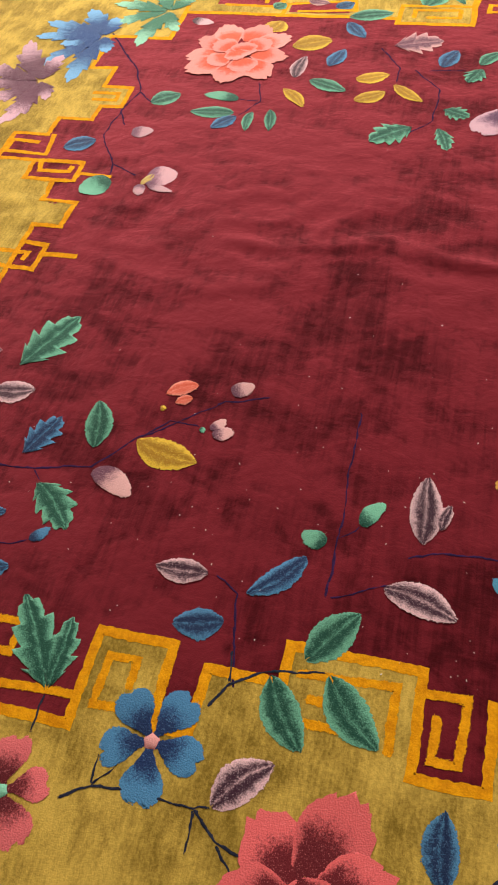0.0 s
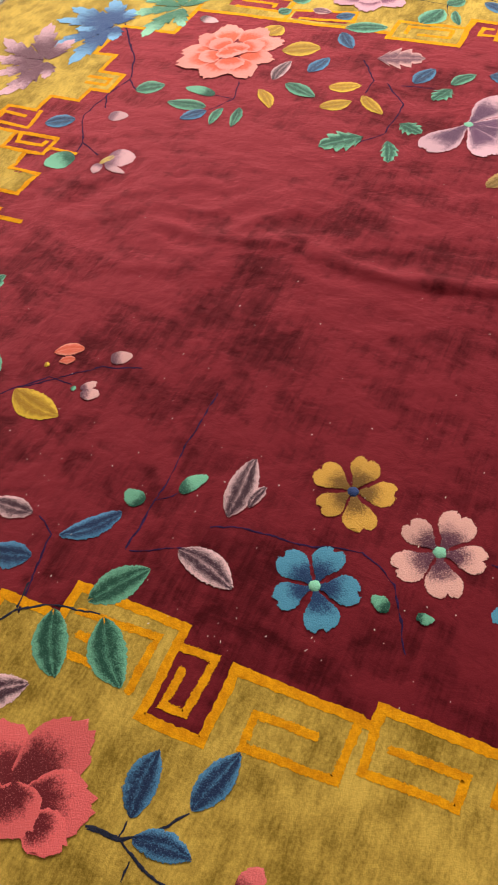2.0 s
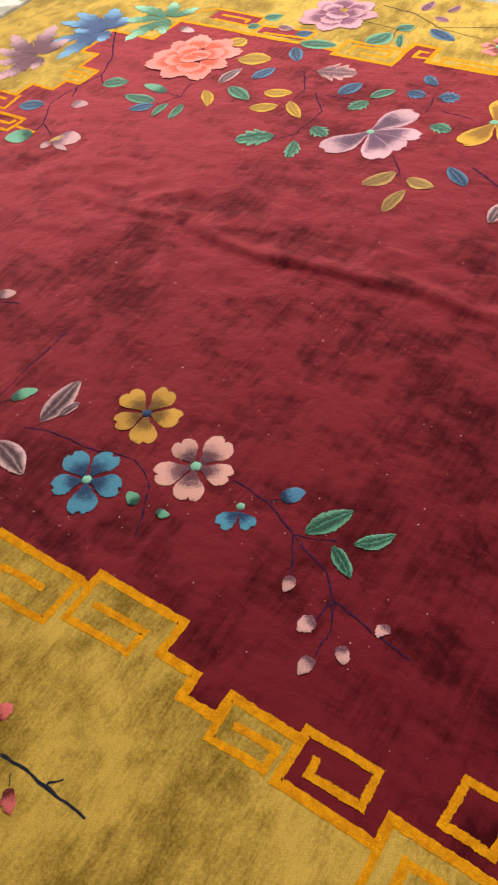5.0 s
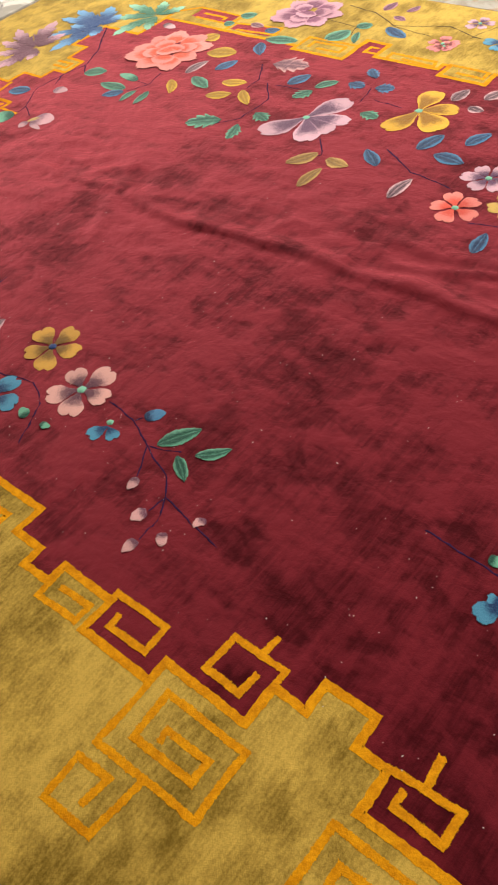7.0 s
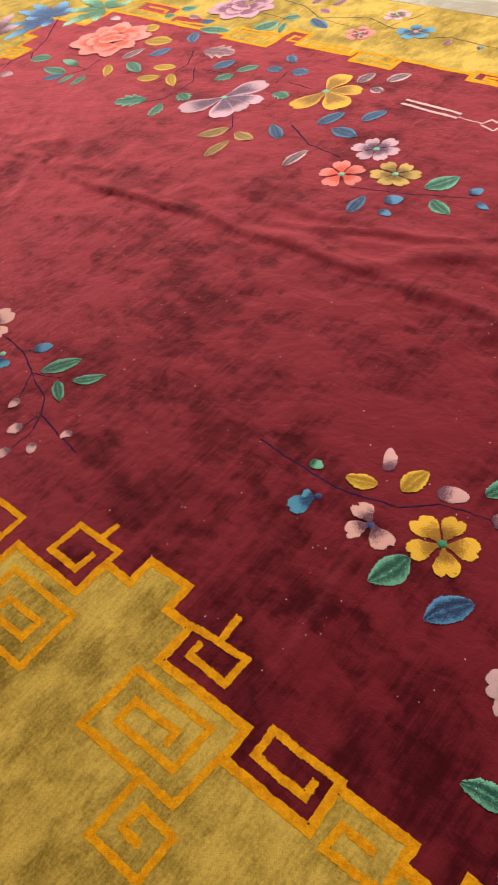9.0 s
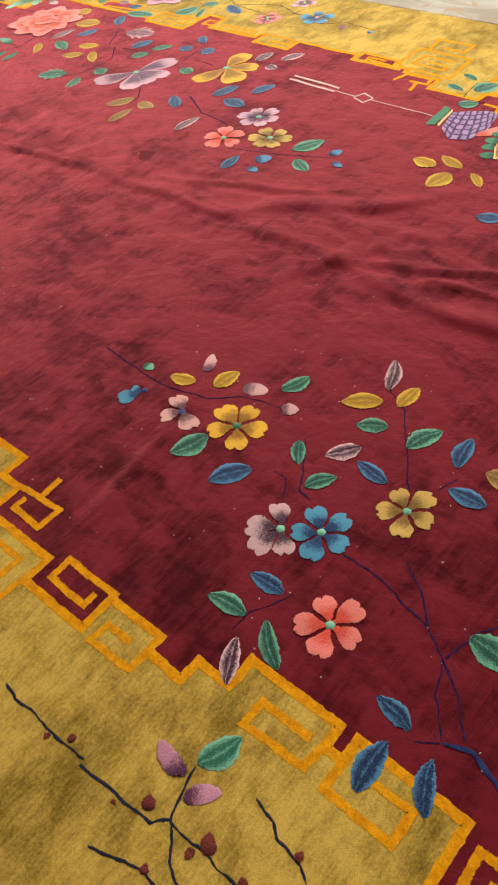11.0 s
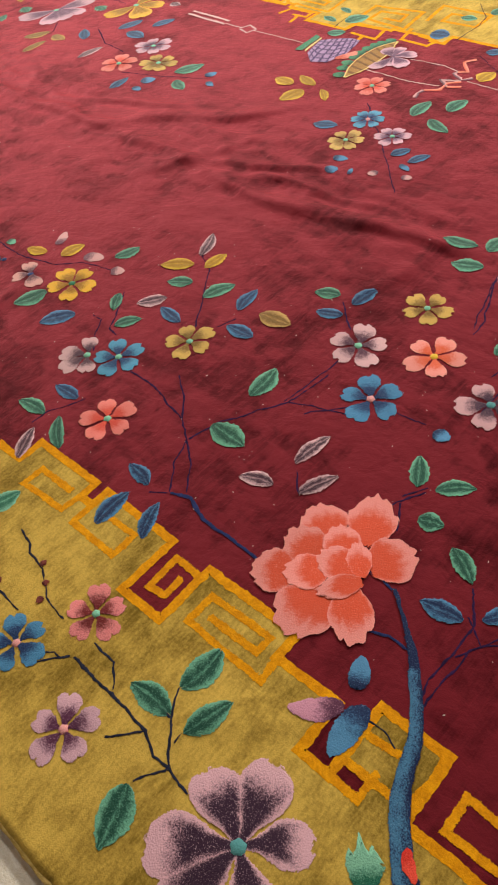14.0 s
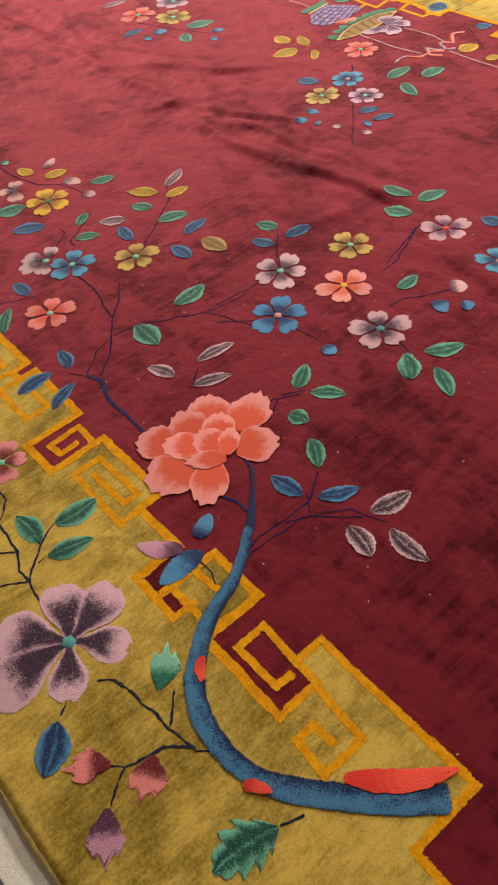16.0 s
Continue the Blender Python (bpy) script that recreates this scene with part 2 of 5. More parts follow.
# blossoms: inner dye, outer dye, centre, words
BLOOMS = {
    "BB": ((0.012, 0.03, 0.11), (0.07, 0.23, 0.45), "rose", "blue"),
    "RS": ((0.13, 0.012, 0.02), (0.80, 0.17, 0.19), "mint", "pink and maroon"),
    "CR": ((0.14, 0.012, 0.02), (0.78, 0.14, 0.15), "rose", "crimson pink"),
    "YO": ((0.16, 0.08, 0.015), (0.62, 0.34, 0.06), "navy", "golden brown"),
    "BG": ((0.012, 0.04, 0.13), (0.08, 0.30, 0.48), "mint", "blue"),
    "PK": ((0.10, 0.03, 0.06), (0.74, 0.40, 0.37), "mint", "pale pink"),
    "YG": ((0.30, 0.13, 0.01), (0.82, 0.46, 0.04), "leafgreen", "yellow"),
    "YB": ((0.20, 0.11, 0.02), (0.62, 0.40, 0.10), "mint", "golden yellow"),
    "YG2": ((0.24, 0.13, 0.03), (0.64, 0.42, 0.13), "mint", "golden"),
    "LV": ((0.06, 0.02, 0.045), (0.70, 0.44, 0.47), "mint", "lilac"),
    "LV2": ((0.045, 0.018, 0.045), (0.62, 0.36, 0.40), "teal", "dusky lilac"),
    "LV3": ((0.14, 0.05, 0.12), (0.66, 0.36, 0.42), "red", "lilac"),
    "PL": ((0.08, 0.025, 0.055), (0.68, 0.42, 0.46), "mint", "dusky pink"),
    "VL": ((0.10, 0.035, 0.10), (0.70, 0.42, 0.52), "mint", "purple"),
    "VP": ((0.09, 0.02, 0.06), (0.66, 0.40, 0.49), "rose", "purple"),
    "OR": ((0.72, 0.08, 0.05), (0.86, 0.24, 0.21), "mint", "coral red"),
    "OR2": ((0.75, 0.12, 0.05), (0.88, 0.32, 0.28), "Y", "coral"),
    "BP": ((0.012, 0.035, 0.12), (0.07, 0.25, 0.47), "rose", "blue"),
    "BW": ((0.015, 0.05, 0.16), (0.10, 0.33, 0.52), "rose", "bright blue"),
    "RD": ((0.16, 0.014, 0.016), (0.82, 0.26, 0.27), "mint", "red pink"),
    "BIG": ((0.04, 0.016, 0.04), (0.72, 0.43, 0.51), "teal", "mauve"),
}
BLOOMED = {k: shaded_wool("bloom_" + k, a, b, 0.4, 0.5) for k, (a, b, _, _) in BLOOMS.items()}
PEONY = shaded_wool("coral_peony_wool", (0.76, 0.10, 0.045), (0.88, 0.31, 0.285), 0.25, 0.4)
MAUVE_PEONY = shaded_wool("mauve_peony_wool", (0.20, 0.06, 0.13), (0.62, 0.33, 0.42), 0.2, 0.4)
TRUNK = shaded_wool("blue_trunk_wool", (0.010, 0.02, 0.08), (0.07, 0.22, 0.40), 0.2, 0.7)

# ---- the rug's ground plan (metres; the near long edge lies along y = 0) ----
X0, X1, Y0, Y1 = -2.24, 5.3, 0.008, 3.67
FLOOR_Z = -0.016
FRAY = 0.0042  # how far in from their rims the dyed shapes fray
NEAR = [(-9, 0.41), (-0.81, 0.595), (-0.66, 0.44), (-0.585, 0.565), (-0.44, 0.642), (-0.193, 0.455), (-0.066, 0.602), (0.21, 0.637),
        (0.438, 0.562), (0.528, 0.51), (0.613, 0.562), (0.768, 0.476), (0.97, 0.526), (1.184, 0.613), (1.263, 0.681), (1.378, 0.613),
        (1.448, 0.52), (1.68, 0.449), (1.879, 0.538), (2.031, 0.497), (2.13, 0.546), (2.214, 0.615), (2.431, 0.567), (2.472, 0.614),
        (2.699, 0.461), (2.815, 0.611), (3.058, 0.55), (3.205, 0.44), (3.272, 0.597), (3.415, 0.458), (3.63, 0.622), (3.575, 0.622),
        (3.945, 0.47), (4.3, 0.55), (4.7, 0.62)]
NEAR = sorted(p for p in NEAR if p[0] != 3.575)
FAR = [(-9, 2.84), (-1.37, 3.04), (-1.0, 3.035), (-0.555, 3.0), (-0.29, 3.2), (-0.175, 3.075), (0.13, 3.12), (0.16, 3.03), (0.358, 3.125),
       (0.5, 3.12), (0.7, 3.07), (0.94, 3.09), (0.98, 3.06), (1.15, 2.97), (1.37, 3.045), (1.56, 3.06), (1.77, 3.03), (1.83, 3.10), (2.14, 3.0), (2.5, 3.05)]
LEFT = [(-9, -1.46), (1.75, -1.37), (1.868, -1.483), (1.965, -1.585), (2.06, -1.72), (2.20, -1.6), (2.30, -1.48), (2.384, -1.404),
        (2.5, -1.51), (2.62, -1.6)]
RIGHT = 4.72
HOLES = ((-1.26, -1.02, 3.11, 3.2), (-0.97, -0.74, 3.06, 3.14), (0.72, 0.89, 3.09, 3.145), (1.64, 1.78, 2.99, 3.06))


def step(steps, x):
    v = steps[0][1]
    for at, value in steps:
        if x >= at:
            v = value
    return v


def is_gold(x, y):
    if 3.272 < x < 3.335 and 0.44 < y < 0.478:
        return False
    for x0, x1, y0, y1 in HOLES:
        if x0 < x < x1 and y0 < y < y1:
            return False
    if 3.575 < x < 3.63 and 0.556 < y < 0.622:
        return True
    return y < step(NEAR, x) or y > step(FAR, x) or x < step(LEFT, y) or x > RIGHT


FOLDS = [  # ridge: start, end, height, half width
    (-0.9, 1.76, -0.2, 1.77, 0.006, 0.05), (-0.2, 1.75, 1.15, 1.825, 0.0155, 0.045), (1.1, 1.83, 1.62, 2.26, 0.014, 0.06),
    (1.2, 1.80, 1.85, 1.77, 0.012, 0.05), (1.75, 1.735, 2.62, 1.845, 0.020, 0.052), (1.5, 1.68, 1.64, 2.0, 0.008, 0.04), (1.55, 1.80, 2.0, 1.99, 0.010, 0.03), (1.8, 1.86, 2.35, 1.90, 0.009, 0.028), (0.75, 1.90, 1.3, 2.12, 0.008, 0.03),
    (0.4, 1.98, 1.1, 2.03, 0.006, 0.06), (1.25, 2.02, 1.6, 1.95, 0.008, 0.04), (2.0, 2.0, 2.5, 1.98, 0.006, 0.06),
    (1.62, 0.98, 1.66, 0.62, 0.006, 0.05), (2.55, 1.5, 2.62, 1.85, 0.007, 0.04), (-0.55, 1.95, -0.3, 1.45, 0.005, 0.06),
    (-1.05, 1.55, -0.55, 1.62, 0.005, 0.07), (2.9, 1.75, 3.6, 1.7, 0.01, 0.07),
    (1.35, 0.1, 1.15, 0.45, 0.006, 0.06), (1.62, 0.05, 1.3, 0.5, 0.005, 0.05), (2.95, 0.28, 3.25, 0.52, 0.005, 0.05),
]


def height(x, y):
    """How far the rug's top stands above the plane in which it mostly lies."""
    z = 0.0028 * noise.noise(Vector((x * 2.3, y * 2.3, 3.1))) + 0.0016 * noise.noise(Vector((x * 7.0, y * 7.0, 8.0)))
    z += 0.0022 * noise.noise(Vector((x * 3.0 + y * 6.0, y * 14.0 - x * 5, 1.0))) * max(0.0, 1 - abs(y - 1.9) / 0.6)
    rough = max(0.0, 1 - abs(y - 1.85) / 0.45) * max(0.0, min(1.0, (3.2 - x) / 0.6))
    if rough:
        z += 0.014 * rough * (0.35 - abs(noise.noise(Vector((x * 5 + 4 * y, y * 9 - 1.5 * x, 21.0))))) + 0.003 * rough * noise.noise(Vector((x * 22, y * 26, 2.0)))
    fold = 0.0
    for ax, ay, bx, by, h, w in FOLDS:
        dx, dy = bx - ax, by - ay
        ll = math.hypot(dx, dy)
        u = ((x - ax) * dx + (y - ay) * dy) / ll
        if u < -0.25 or u > ll + 0.25:
            continue
        v = (-(x - ax) * dy + (y - ay) * dx) / ll + 0.05 * noise.noise(Vector((x * 3.2, y * 3.2, h * 900)))
        if abs(v) > 4 * w:
            continue
        fade = min(1.0, max(0.0, (u + 0.15) / 0.3)) * min(1.0, max(0.0, (ll + 0.15 - u) / 0.3))
        side = 0.55 if v < 0 else 1.25
        fold += 1.5 * h * fade * (0.75 + 0.5 * noise.noise(Vector((x * 5, y * 5, h * 500)))) * math.exp(-(v / (0.7 * w * side)) ** 2)
    return z + 0.024 * math.tanh(fold / 0.024)


def wander(x, y):
    """The small unevenness of hand-tied outlines."""
    a = noise.noise_vector(Vector((x * 11, y * 11, 5.0)))
    b = noise.noise_vector(Vector((x * 70, y * 70, 9.0)))
    c = noise.noise_vector(Vector((x * 280, y * 280, 4.0)))
    return x + 0.0035 * a.x + 0.0020 * b.x + 0.0026 * c.x, y + 0.0035 * a.y + 0.0020 * b.y + 0.0026 * c.y


def walled(verts, faces, shade, depth, loose):
    """Adds the cut side of the pile round a sheet, with vertices of its own so that the top keeps its flat shading."""
    verts, faces, shade = list(verts), list(faces), list(shade) if shade is not None else None
    use, count = set(), len(verts)
    for f in faces:
        for a, b in zip(f, (*f[1:], f[0])):
            use.add((a, b))
    twin = {}
    for a, b in [e for e in use if (e[1], e[0]) not in use]:
        for k in (a, b):
            if k not in twin:
                x, y, z = verts[k]
                twin[k] = len(verts)
                verts += [(x, y, z), (x, y, z - depth)]
                if shade is not None:
                    shade += [shade[k], shade[k]]
        faces.append((twin[b], twin[a], twin[a] + 1, twin[b] + 1))
    top = np.array(verts[:count])[:, :2]
    gap = np.sqrt(((top[:, None, :] - top[sorted(twin)][None, :, :]) ** 2).sum(2).min(1)) if count < 3000 else np.ones(count)
    fray = np.ones(len(verts))
    fray[:count] = np.clip(1 - gap / max(0.0008, min(loose, 0.45 * gap.max())), 0, 1)
    return verts, faces, shade, fray


def part(name, verts, faces, material, parent, label="", shade=None, smooth=True, wall=0.0, loose=FRAY):
    fray = None
    if wall:
        verts, faces, shade, fray = walled(verts, faces, shade, wall, loose)
    me = bpy.data.meshes.new(name)
    me.from_pydata(verts, [], faces)
    if shade is not None:
        me.attributes.new("shade", "FLOAT", "POINT").data.foreach_set("value", shade)
    if fray is not None:
        me.attributes.new("fray", "FLOAT", "POINT").data.foreach_set("value", fray)
    if smooth:
        me.polygons.foreach_set("use_smooth", [True] * len(me.polygons))
    me.materials.append(material)
    me.update()
    ob = new(name, me)
    ob.parent = parent
    if label:
        tagged(ob, label)
    return ob


def outline_slab(cells, xs, ys, lift, drop):
    """A sheet over the chosen cells of a grid, that follows the rug's folds, with its sides turned down."""
    index, verts, faces, use = {}, [], [], {}

    def vert(i, j, low):
        key = (i, j, low)
        if key not in index:
            x, y = wander(xs[i], ys[j])
            index[key] = len(verts)
            verts.append((x, y, height(xs[i], ys[j]) + lift - (drop if low else 0)))
        return index[key]

    for i, j in cells:
        corners = [(i, j), (i + 1, j), (i + 1, j + 1), (i, j + 1)]
        faces.append([vert(*c, 0) for c in corners])
        for a, b in zip(corners, corners[1:] + corners[:1]):
            use[(a, b)] = 1
    for a, b in use:
        if (b, a) not in use:
            faces.append([vert(*b, 0), vert(*a, 0), vert(*a, 1), vert(*b, 1)])
    return verts, faces


def lines(lo, hi, gap, extra=()):
    n = max(1, round((hi - lo) / gap))
    out = [lo + (hi - lo) * k / n for k in range(n + 1)]
    extra = [e for e in extra if lo < e < hi]
    out = [v for v in out if all(abs(v - e) > gap * 0.3 for e in extra) or v in (lo, hi)]
    return sorted(set(out + extra))


# crushed pile, fold shade and nap sheen put into colour: x, y, radius
DARK_SPOTS = [(-0.27, 1.81, 0.10), (-0.30, 1.43, 0.15), (-0.46, 1.69, 0.12), (-0.90, 2.0, 0.12), (-0.98, 1.72, 0.09), (-0.93, 0.72, 0.14),
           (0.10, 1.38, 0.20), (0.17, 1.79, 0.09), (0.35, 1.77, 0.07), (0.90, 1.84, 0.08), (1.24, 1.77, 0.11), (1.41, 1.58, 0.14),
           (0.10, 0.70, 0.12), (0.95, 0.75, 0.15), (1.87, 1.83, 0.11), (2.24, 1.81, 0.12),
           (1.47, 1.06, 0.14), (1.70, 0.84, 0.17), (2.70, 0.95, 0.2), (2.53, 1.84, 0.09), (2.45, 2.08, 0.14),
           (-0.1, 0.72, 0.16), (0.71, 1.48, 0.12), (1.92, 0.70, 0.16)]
PALE_SPOTS = [(-0.70, 2.20, 0.2), (-0.22, 1.62, 0.16), (0.44, 1.72, 0.09), (0.43, 1.28, 0.17), (1.05, 1.43, 0.24), (0.72, 1.9, 0.12),
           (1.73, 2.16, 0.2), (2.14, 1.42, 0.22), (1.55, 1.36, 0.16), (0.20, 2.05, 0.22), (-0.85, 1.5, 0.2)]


def nap_shade_of(verts):
    """How far fold and nap shade darkens (above 0) or sheen pales (below 0) the colour at each vertex, with ragged
    edges.
    """
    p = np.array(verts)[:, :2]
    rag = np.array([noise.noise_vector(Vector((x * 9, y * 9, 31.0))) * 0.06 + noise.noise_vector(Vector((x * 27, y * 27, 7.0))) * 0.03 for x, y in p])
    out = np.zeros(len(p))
    for spots, amount in ((DARK_SPOTS, 0.16), (PALE_SPOTS, -0.22)):
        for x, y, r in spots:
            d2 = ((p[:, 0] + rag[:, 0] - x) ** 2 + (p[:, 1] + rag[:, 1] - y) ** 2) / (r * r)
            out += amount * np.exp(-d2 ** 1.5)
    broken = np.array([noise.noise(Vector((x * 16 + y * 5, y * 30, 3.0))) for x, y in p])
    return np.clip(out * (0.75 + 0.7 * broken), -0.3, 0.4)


rug = tagged(new("rug"), "large burgundy wool rug with gold fret border and carved flowers", "rug")
xs, ys = lines(X0, X1, 0.013), lines(Y0, Y1, 0.013)
v, f = outline_slab([(i, j) for i in range(len(xs) - 1) for j in range(len(ys) - 1)], xs, ys, 0.0, 0.02)
v = [(x, y, z - (0.004 if all(is_gold(x + a, y + b) for a, b in ((-0.02, -0.02), (0.02, -0.02), (-0.02, 0.02), (0.02, 0.02))) else 0.0)) for x, y, z in v]
field = part("field", v, f, FIELD, rug, "burgundy pile, creased, with nap painted in dark and pale patches")
field.data.attributes.new("nap_shade", "FLOAT", "POINT").data.foreach_set("value", nap_shade_of(v))
edge_x = [3.575, 3.335] + [h[k] for h in HOLES for k in (0, 1)] + [a for a, _ in NEAR + FAR] + [b for _, b in LEFT] + [RIGHT]
edge_y = [0.478, 0.556] + [h[k] for h in HOLES for k in (2, 3)] + [b for _, b in NEAR + FAR] + [a for a, _ in LEFT]
xs, ys = lines(X0, X1, 0.016, edge_x), lines(Y0, Y1, 0.016, edge_y)
cells = [(i, j) for i in range(len(xs) - 1) for j in range(len(ys) - 1)
         if is_gold((xs[i] + xs[i + 1]) / 2, (ys[j] + ys[j + 1]) / 2)]
v, f = outline_slab(cells, xs, ys, 0.0005, 0.004)
part("border", v, f, GOLD, rug, "old-gold wool border with a stepped inner edge")


def ribbon(points, width, lift, crown, closed_taper=False, across=4, gap=0.014, jitter=0.0):
    """A raised band of wool along a line of points."""
    pts = []
    for (ax, ay), (bx, by) in zip(points, points[1:]):
        n = max(1, int(math.hypot(bx - ax, by - ay) / gap))
        pts += [(ax + (bx - ax) * k / n, ay + (by - ay) * k / n) for k in range(n)]
    pts.append(points[-1])
    verts, faces, shade = [], [], []
    for k, (x, y) in enumerate(pts):
        ax, ay = pts[max(0, k - 1)]
        bx, by = pts[min(len(pts) - 1, k + 1)]
        d = math.hypot(bx - ax, by - ay) or 1
        nx, ny = -(by - ay) / d, (bx - ax) / d
        w = width * (1.0 + jitter * noise.noise(Vector((x * 60, y * 60, 2))))
        if closed_taper:
            w *= 1.0 - 0.3 * k / len(pts)
        off = jitter * 0.012 * noise.noise(Vector((x * 22, y * 22, 7)))
        for j in range(across + 1):
            t = j / across * 2 - 1
            px, py = wander(x + nx * (t * w / 2 + off), y + ny * (t * w / 2 + off))
            verts.append((px, py, height(px, py) + lift + crown * (1 - t ** 4)))
            shade.append((t + 1) / 2)
        if k:
            o = k * (across + 1)
            for j in range(across):
                faces.append((o + j - across - 1, o + j - across, o + j + 1, o + j))
    return verts, faces, shade


def fret(*corners, width=0.0205, material=None, name="fret_line"):
    """One line of the key pattern: straight runs with square mitred turns."""
    verts, faces = [], []
    pts = [tuple(c) for c in corners]
    n = len(pts)
    dirs = []
    for a, b in zip(pts, pts[1:]):
        dx, dy = b[0] - a[0], b[1] - a[1]
        d = math.hypot(dx, dy)
        dirs.append((dx / d, dy / d))
    stations = []
    for k, (x, y) in enumerate(pts):
        if k == 0 or k == n - 1:
            tx, ty = dirs[0] if k == 0 else dirs[-1]
            e = -width / 2 if k == 0 else width / 2
            stations.append((x + tx * e, y + ty * e, -ty, tx))
        else:
            (ax, ay), (bx, by) = dirs[k - 1], dirs[k]
            nx, ny = -(ay + by), ax + bx
            m = nx * -by + ny * bx
            m = m if abs(m) > 0.3 else 1.0
            stations.append((x, y, nx / m, ny / m))
    full = []
    for (ax, ay, anx, any_), (bx, by, bnx, bny) in zip(stations, stations[1:]):
        m = max(1, int(math.hypot(bx - ax, by - ay) / 0.006))
        for k in range(m):
            t = k / m
            mid = 0 < k
            nx, ny = (anx, any_) if not mid else (0, 0)
            full.append((ax + (bx - ax) * t, ay + (by - ay) * t, nx, ny, bx - ax, by - ay))
    full.append((*stations[-1], 0, 0))
    for k, (x, y, nx, ny, dx, dy) in enumerate(full):
        if nx == 0 and ny == 0:
            d = math.hypot(dx, dy)
            nx, ny = -dy / d, dx / d
        for t in (-1, -0.5, 0, 0.5, 1):
            px, py = wander(x + nx * t * width / 2, y + ny * t * width / 2)
            verts.append((px, py, height(px, py) + 0.0010))
        if k:
            o = k * 5
            for j in range(4):
                faces.append((o + j - 5, o + j - 4, o + j + 1, o + j))
    part(name, verts, faces, material or FRET, rug, wall=0.002, loose=0.003)


def petal_mesh(x, y, ang, length, ratio, style, lift, crown, split, rimmed=False):
    """A leaf or petal that runs from its base at (x, y): vertices, faces and the dye's shading."""
    ca, sa = math.cos(radians(ang)), math.sin(radians(ang))
    nu, nv = (36, 14) if style in "su" else (max(18, min(44, int(length / 0.0031))), 12)
    seed = x * 31.7 + y * 17.3
    verts, faces, shade = [], [], []
    bend = 0.06 * math.sin(seed * 7)
    for i in range(nu + 1):
        u = 1 - (1 - i / nu) ** 1.35
        if style == "u":
            w = (0.12 + 0.88 * math.sin(math.pi * 0.5 * min(1, u * 1.7))) * (1.0 if u < 0.62 else 1 - 0.25 * (u - 0.62))
        elif style == "b":
            w = math.sin(math.pi * min(1, u ** 0.8)) ** 0.55
        elif style == "p":
            k = min(1.0, u / 0.64)
            w = 0.2 + 0.8 * k * k * (3 - 2 * k)
            if u > 0.64:
                w *= (1 - ((u - 0.64) / 0.375) ** 2.6) ** 0.5
        elif style == "s":
            w = math.sin(math.pi * u ** 0.85) ** 0.7
            saw = (u * 4.3 + 0.1) % 1.0
            w *= 0.62 + 0.5 * saw
        else:
            w = math.sin(math.pi * u ** 0.92) ** 0.72 * (0.97 + 0.08 * ((u * length / 0.0145 + seed) % 1.0))
        half = 0.5 * ratio * length * max(w, 0.015)
        for j in range(nv + 1):
            t = j / nv * 2 - 1
            t = math.copysign(1 - (1 - abs(t)) ** 1.7, t)
            lu, lv = u * length, t * half + bend * length * math.sin(math.pi * u)
            if style == "s":
                lu += 0.16 * length * abs(t) ** 1.2 * (0.35 + 0.65 * (((u * 4.3 + 0.1) % 1.0))) * (1 - u)
            if style == "u" and u > 0.45:
                lu -= length * (u - 0.45) / 0.55 * 0.20 * (0.5 - 0.5 * math.cos(abs(t) * 3 * math.pi if abs(t) < 0.667 else (abs(t) - 0.667) * 3 * math.pi)) * (1 if abs(t) < 0.667 else 0.8)
                lu -= length * 0.34 * abs(t) * (u - 0.45) / 0.55
            if style == "p" and u > 0.5:
                lu -= (0.03 if rimmed else 0.09) * length * math.exp(-(t * 2.6) ** 2) * (u - 0.5) * 2
                lu += 0.022 * length * math.sin(t * 8 + seed) * (u - 0.5) * 2
            px, py = wander(x + ca * lu - sa * lv, y + sa * lu + ca * lv)
            z = crown * (1 - t ** 4) * min(1.0, 6 * u, 6 * (1 - u) + 0.15)
            if split and abs(t) < 0.1:
                z -= 0.0012
            verts.append((px, py, height(px, py) + lift + z ))
            if style == "p":
                sh = (u - 0.18) * 1.35 + 0.22 * t * t if not rimmed else max((u - 0.42) * 1.9, 1.0 * t * t)
            elif style in "bu":
                sh = 0.1 + (1.5 if style == "b" else 2.2) * (u - 0.12 - 0.12 * (style == "u"))
            elif split:
                sh = 0.5 if abs(t) < 0.04 else -0.22 - 1.15 * t if t < 0 else 0.02 + 0.78 * t
                sh *= 0.8 + 0.3 * u
            else:
                sh = 1.2 * u - 0.25
            shade.append(sh)
    for i in range(nu):
        for j in range(nv):
            o = i * (nv + 1) + j
            faces.append((o, o + nv + 1, o + nv + 2, o + 1))
    return verts, faces, shade


RANK = [0]


def next_lift(base):
    RANK[0] = (RANK[0] + 1) % 7
    return base - 0.0004 + 0.00016 * RANK[0]


def leaf(dye, x, y, ang, length, ratio, style="l"):
    v, f, s = petal_mesh(x, y, ang, length, ratio, style, next_lift(0.0013), 0.0016, style not in "bu")
    words = WORDS[dye] + (" wool bud" if style == "b" else " shaded serrated leaf" if style == "s" else " tulip bloom" if style == "u" else " shaded wool leaf")
    return part("bud" if style in "bu" else "leaf", v, f, DYED[dye], rug, words, s, wall=0.0025)


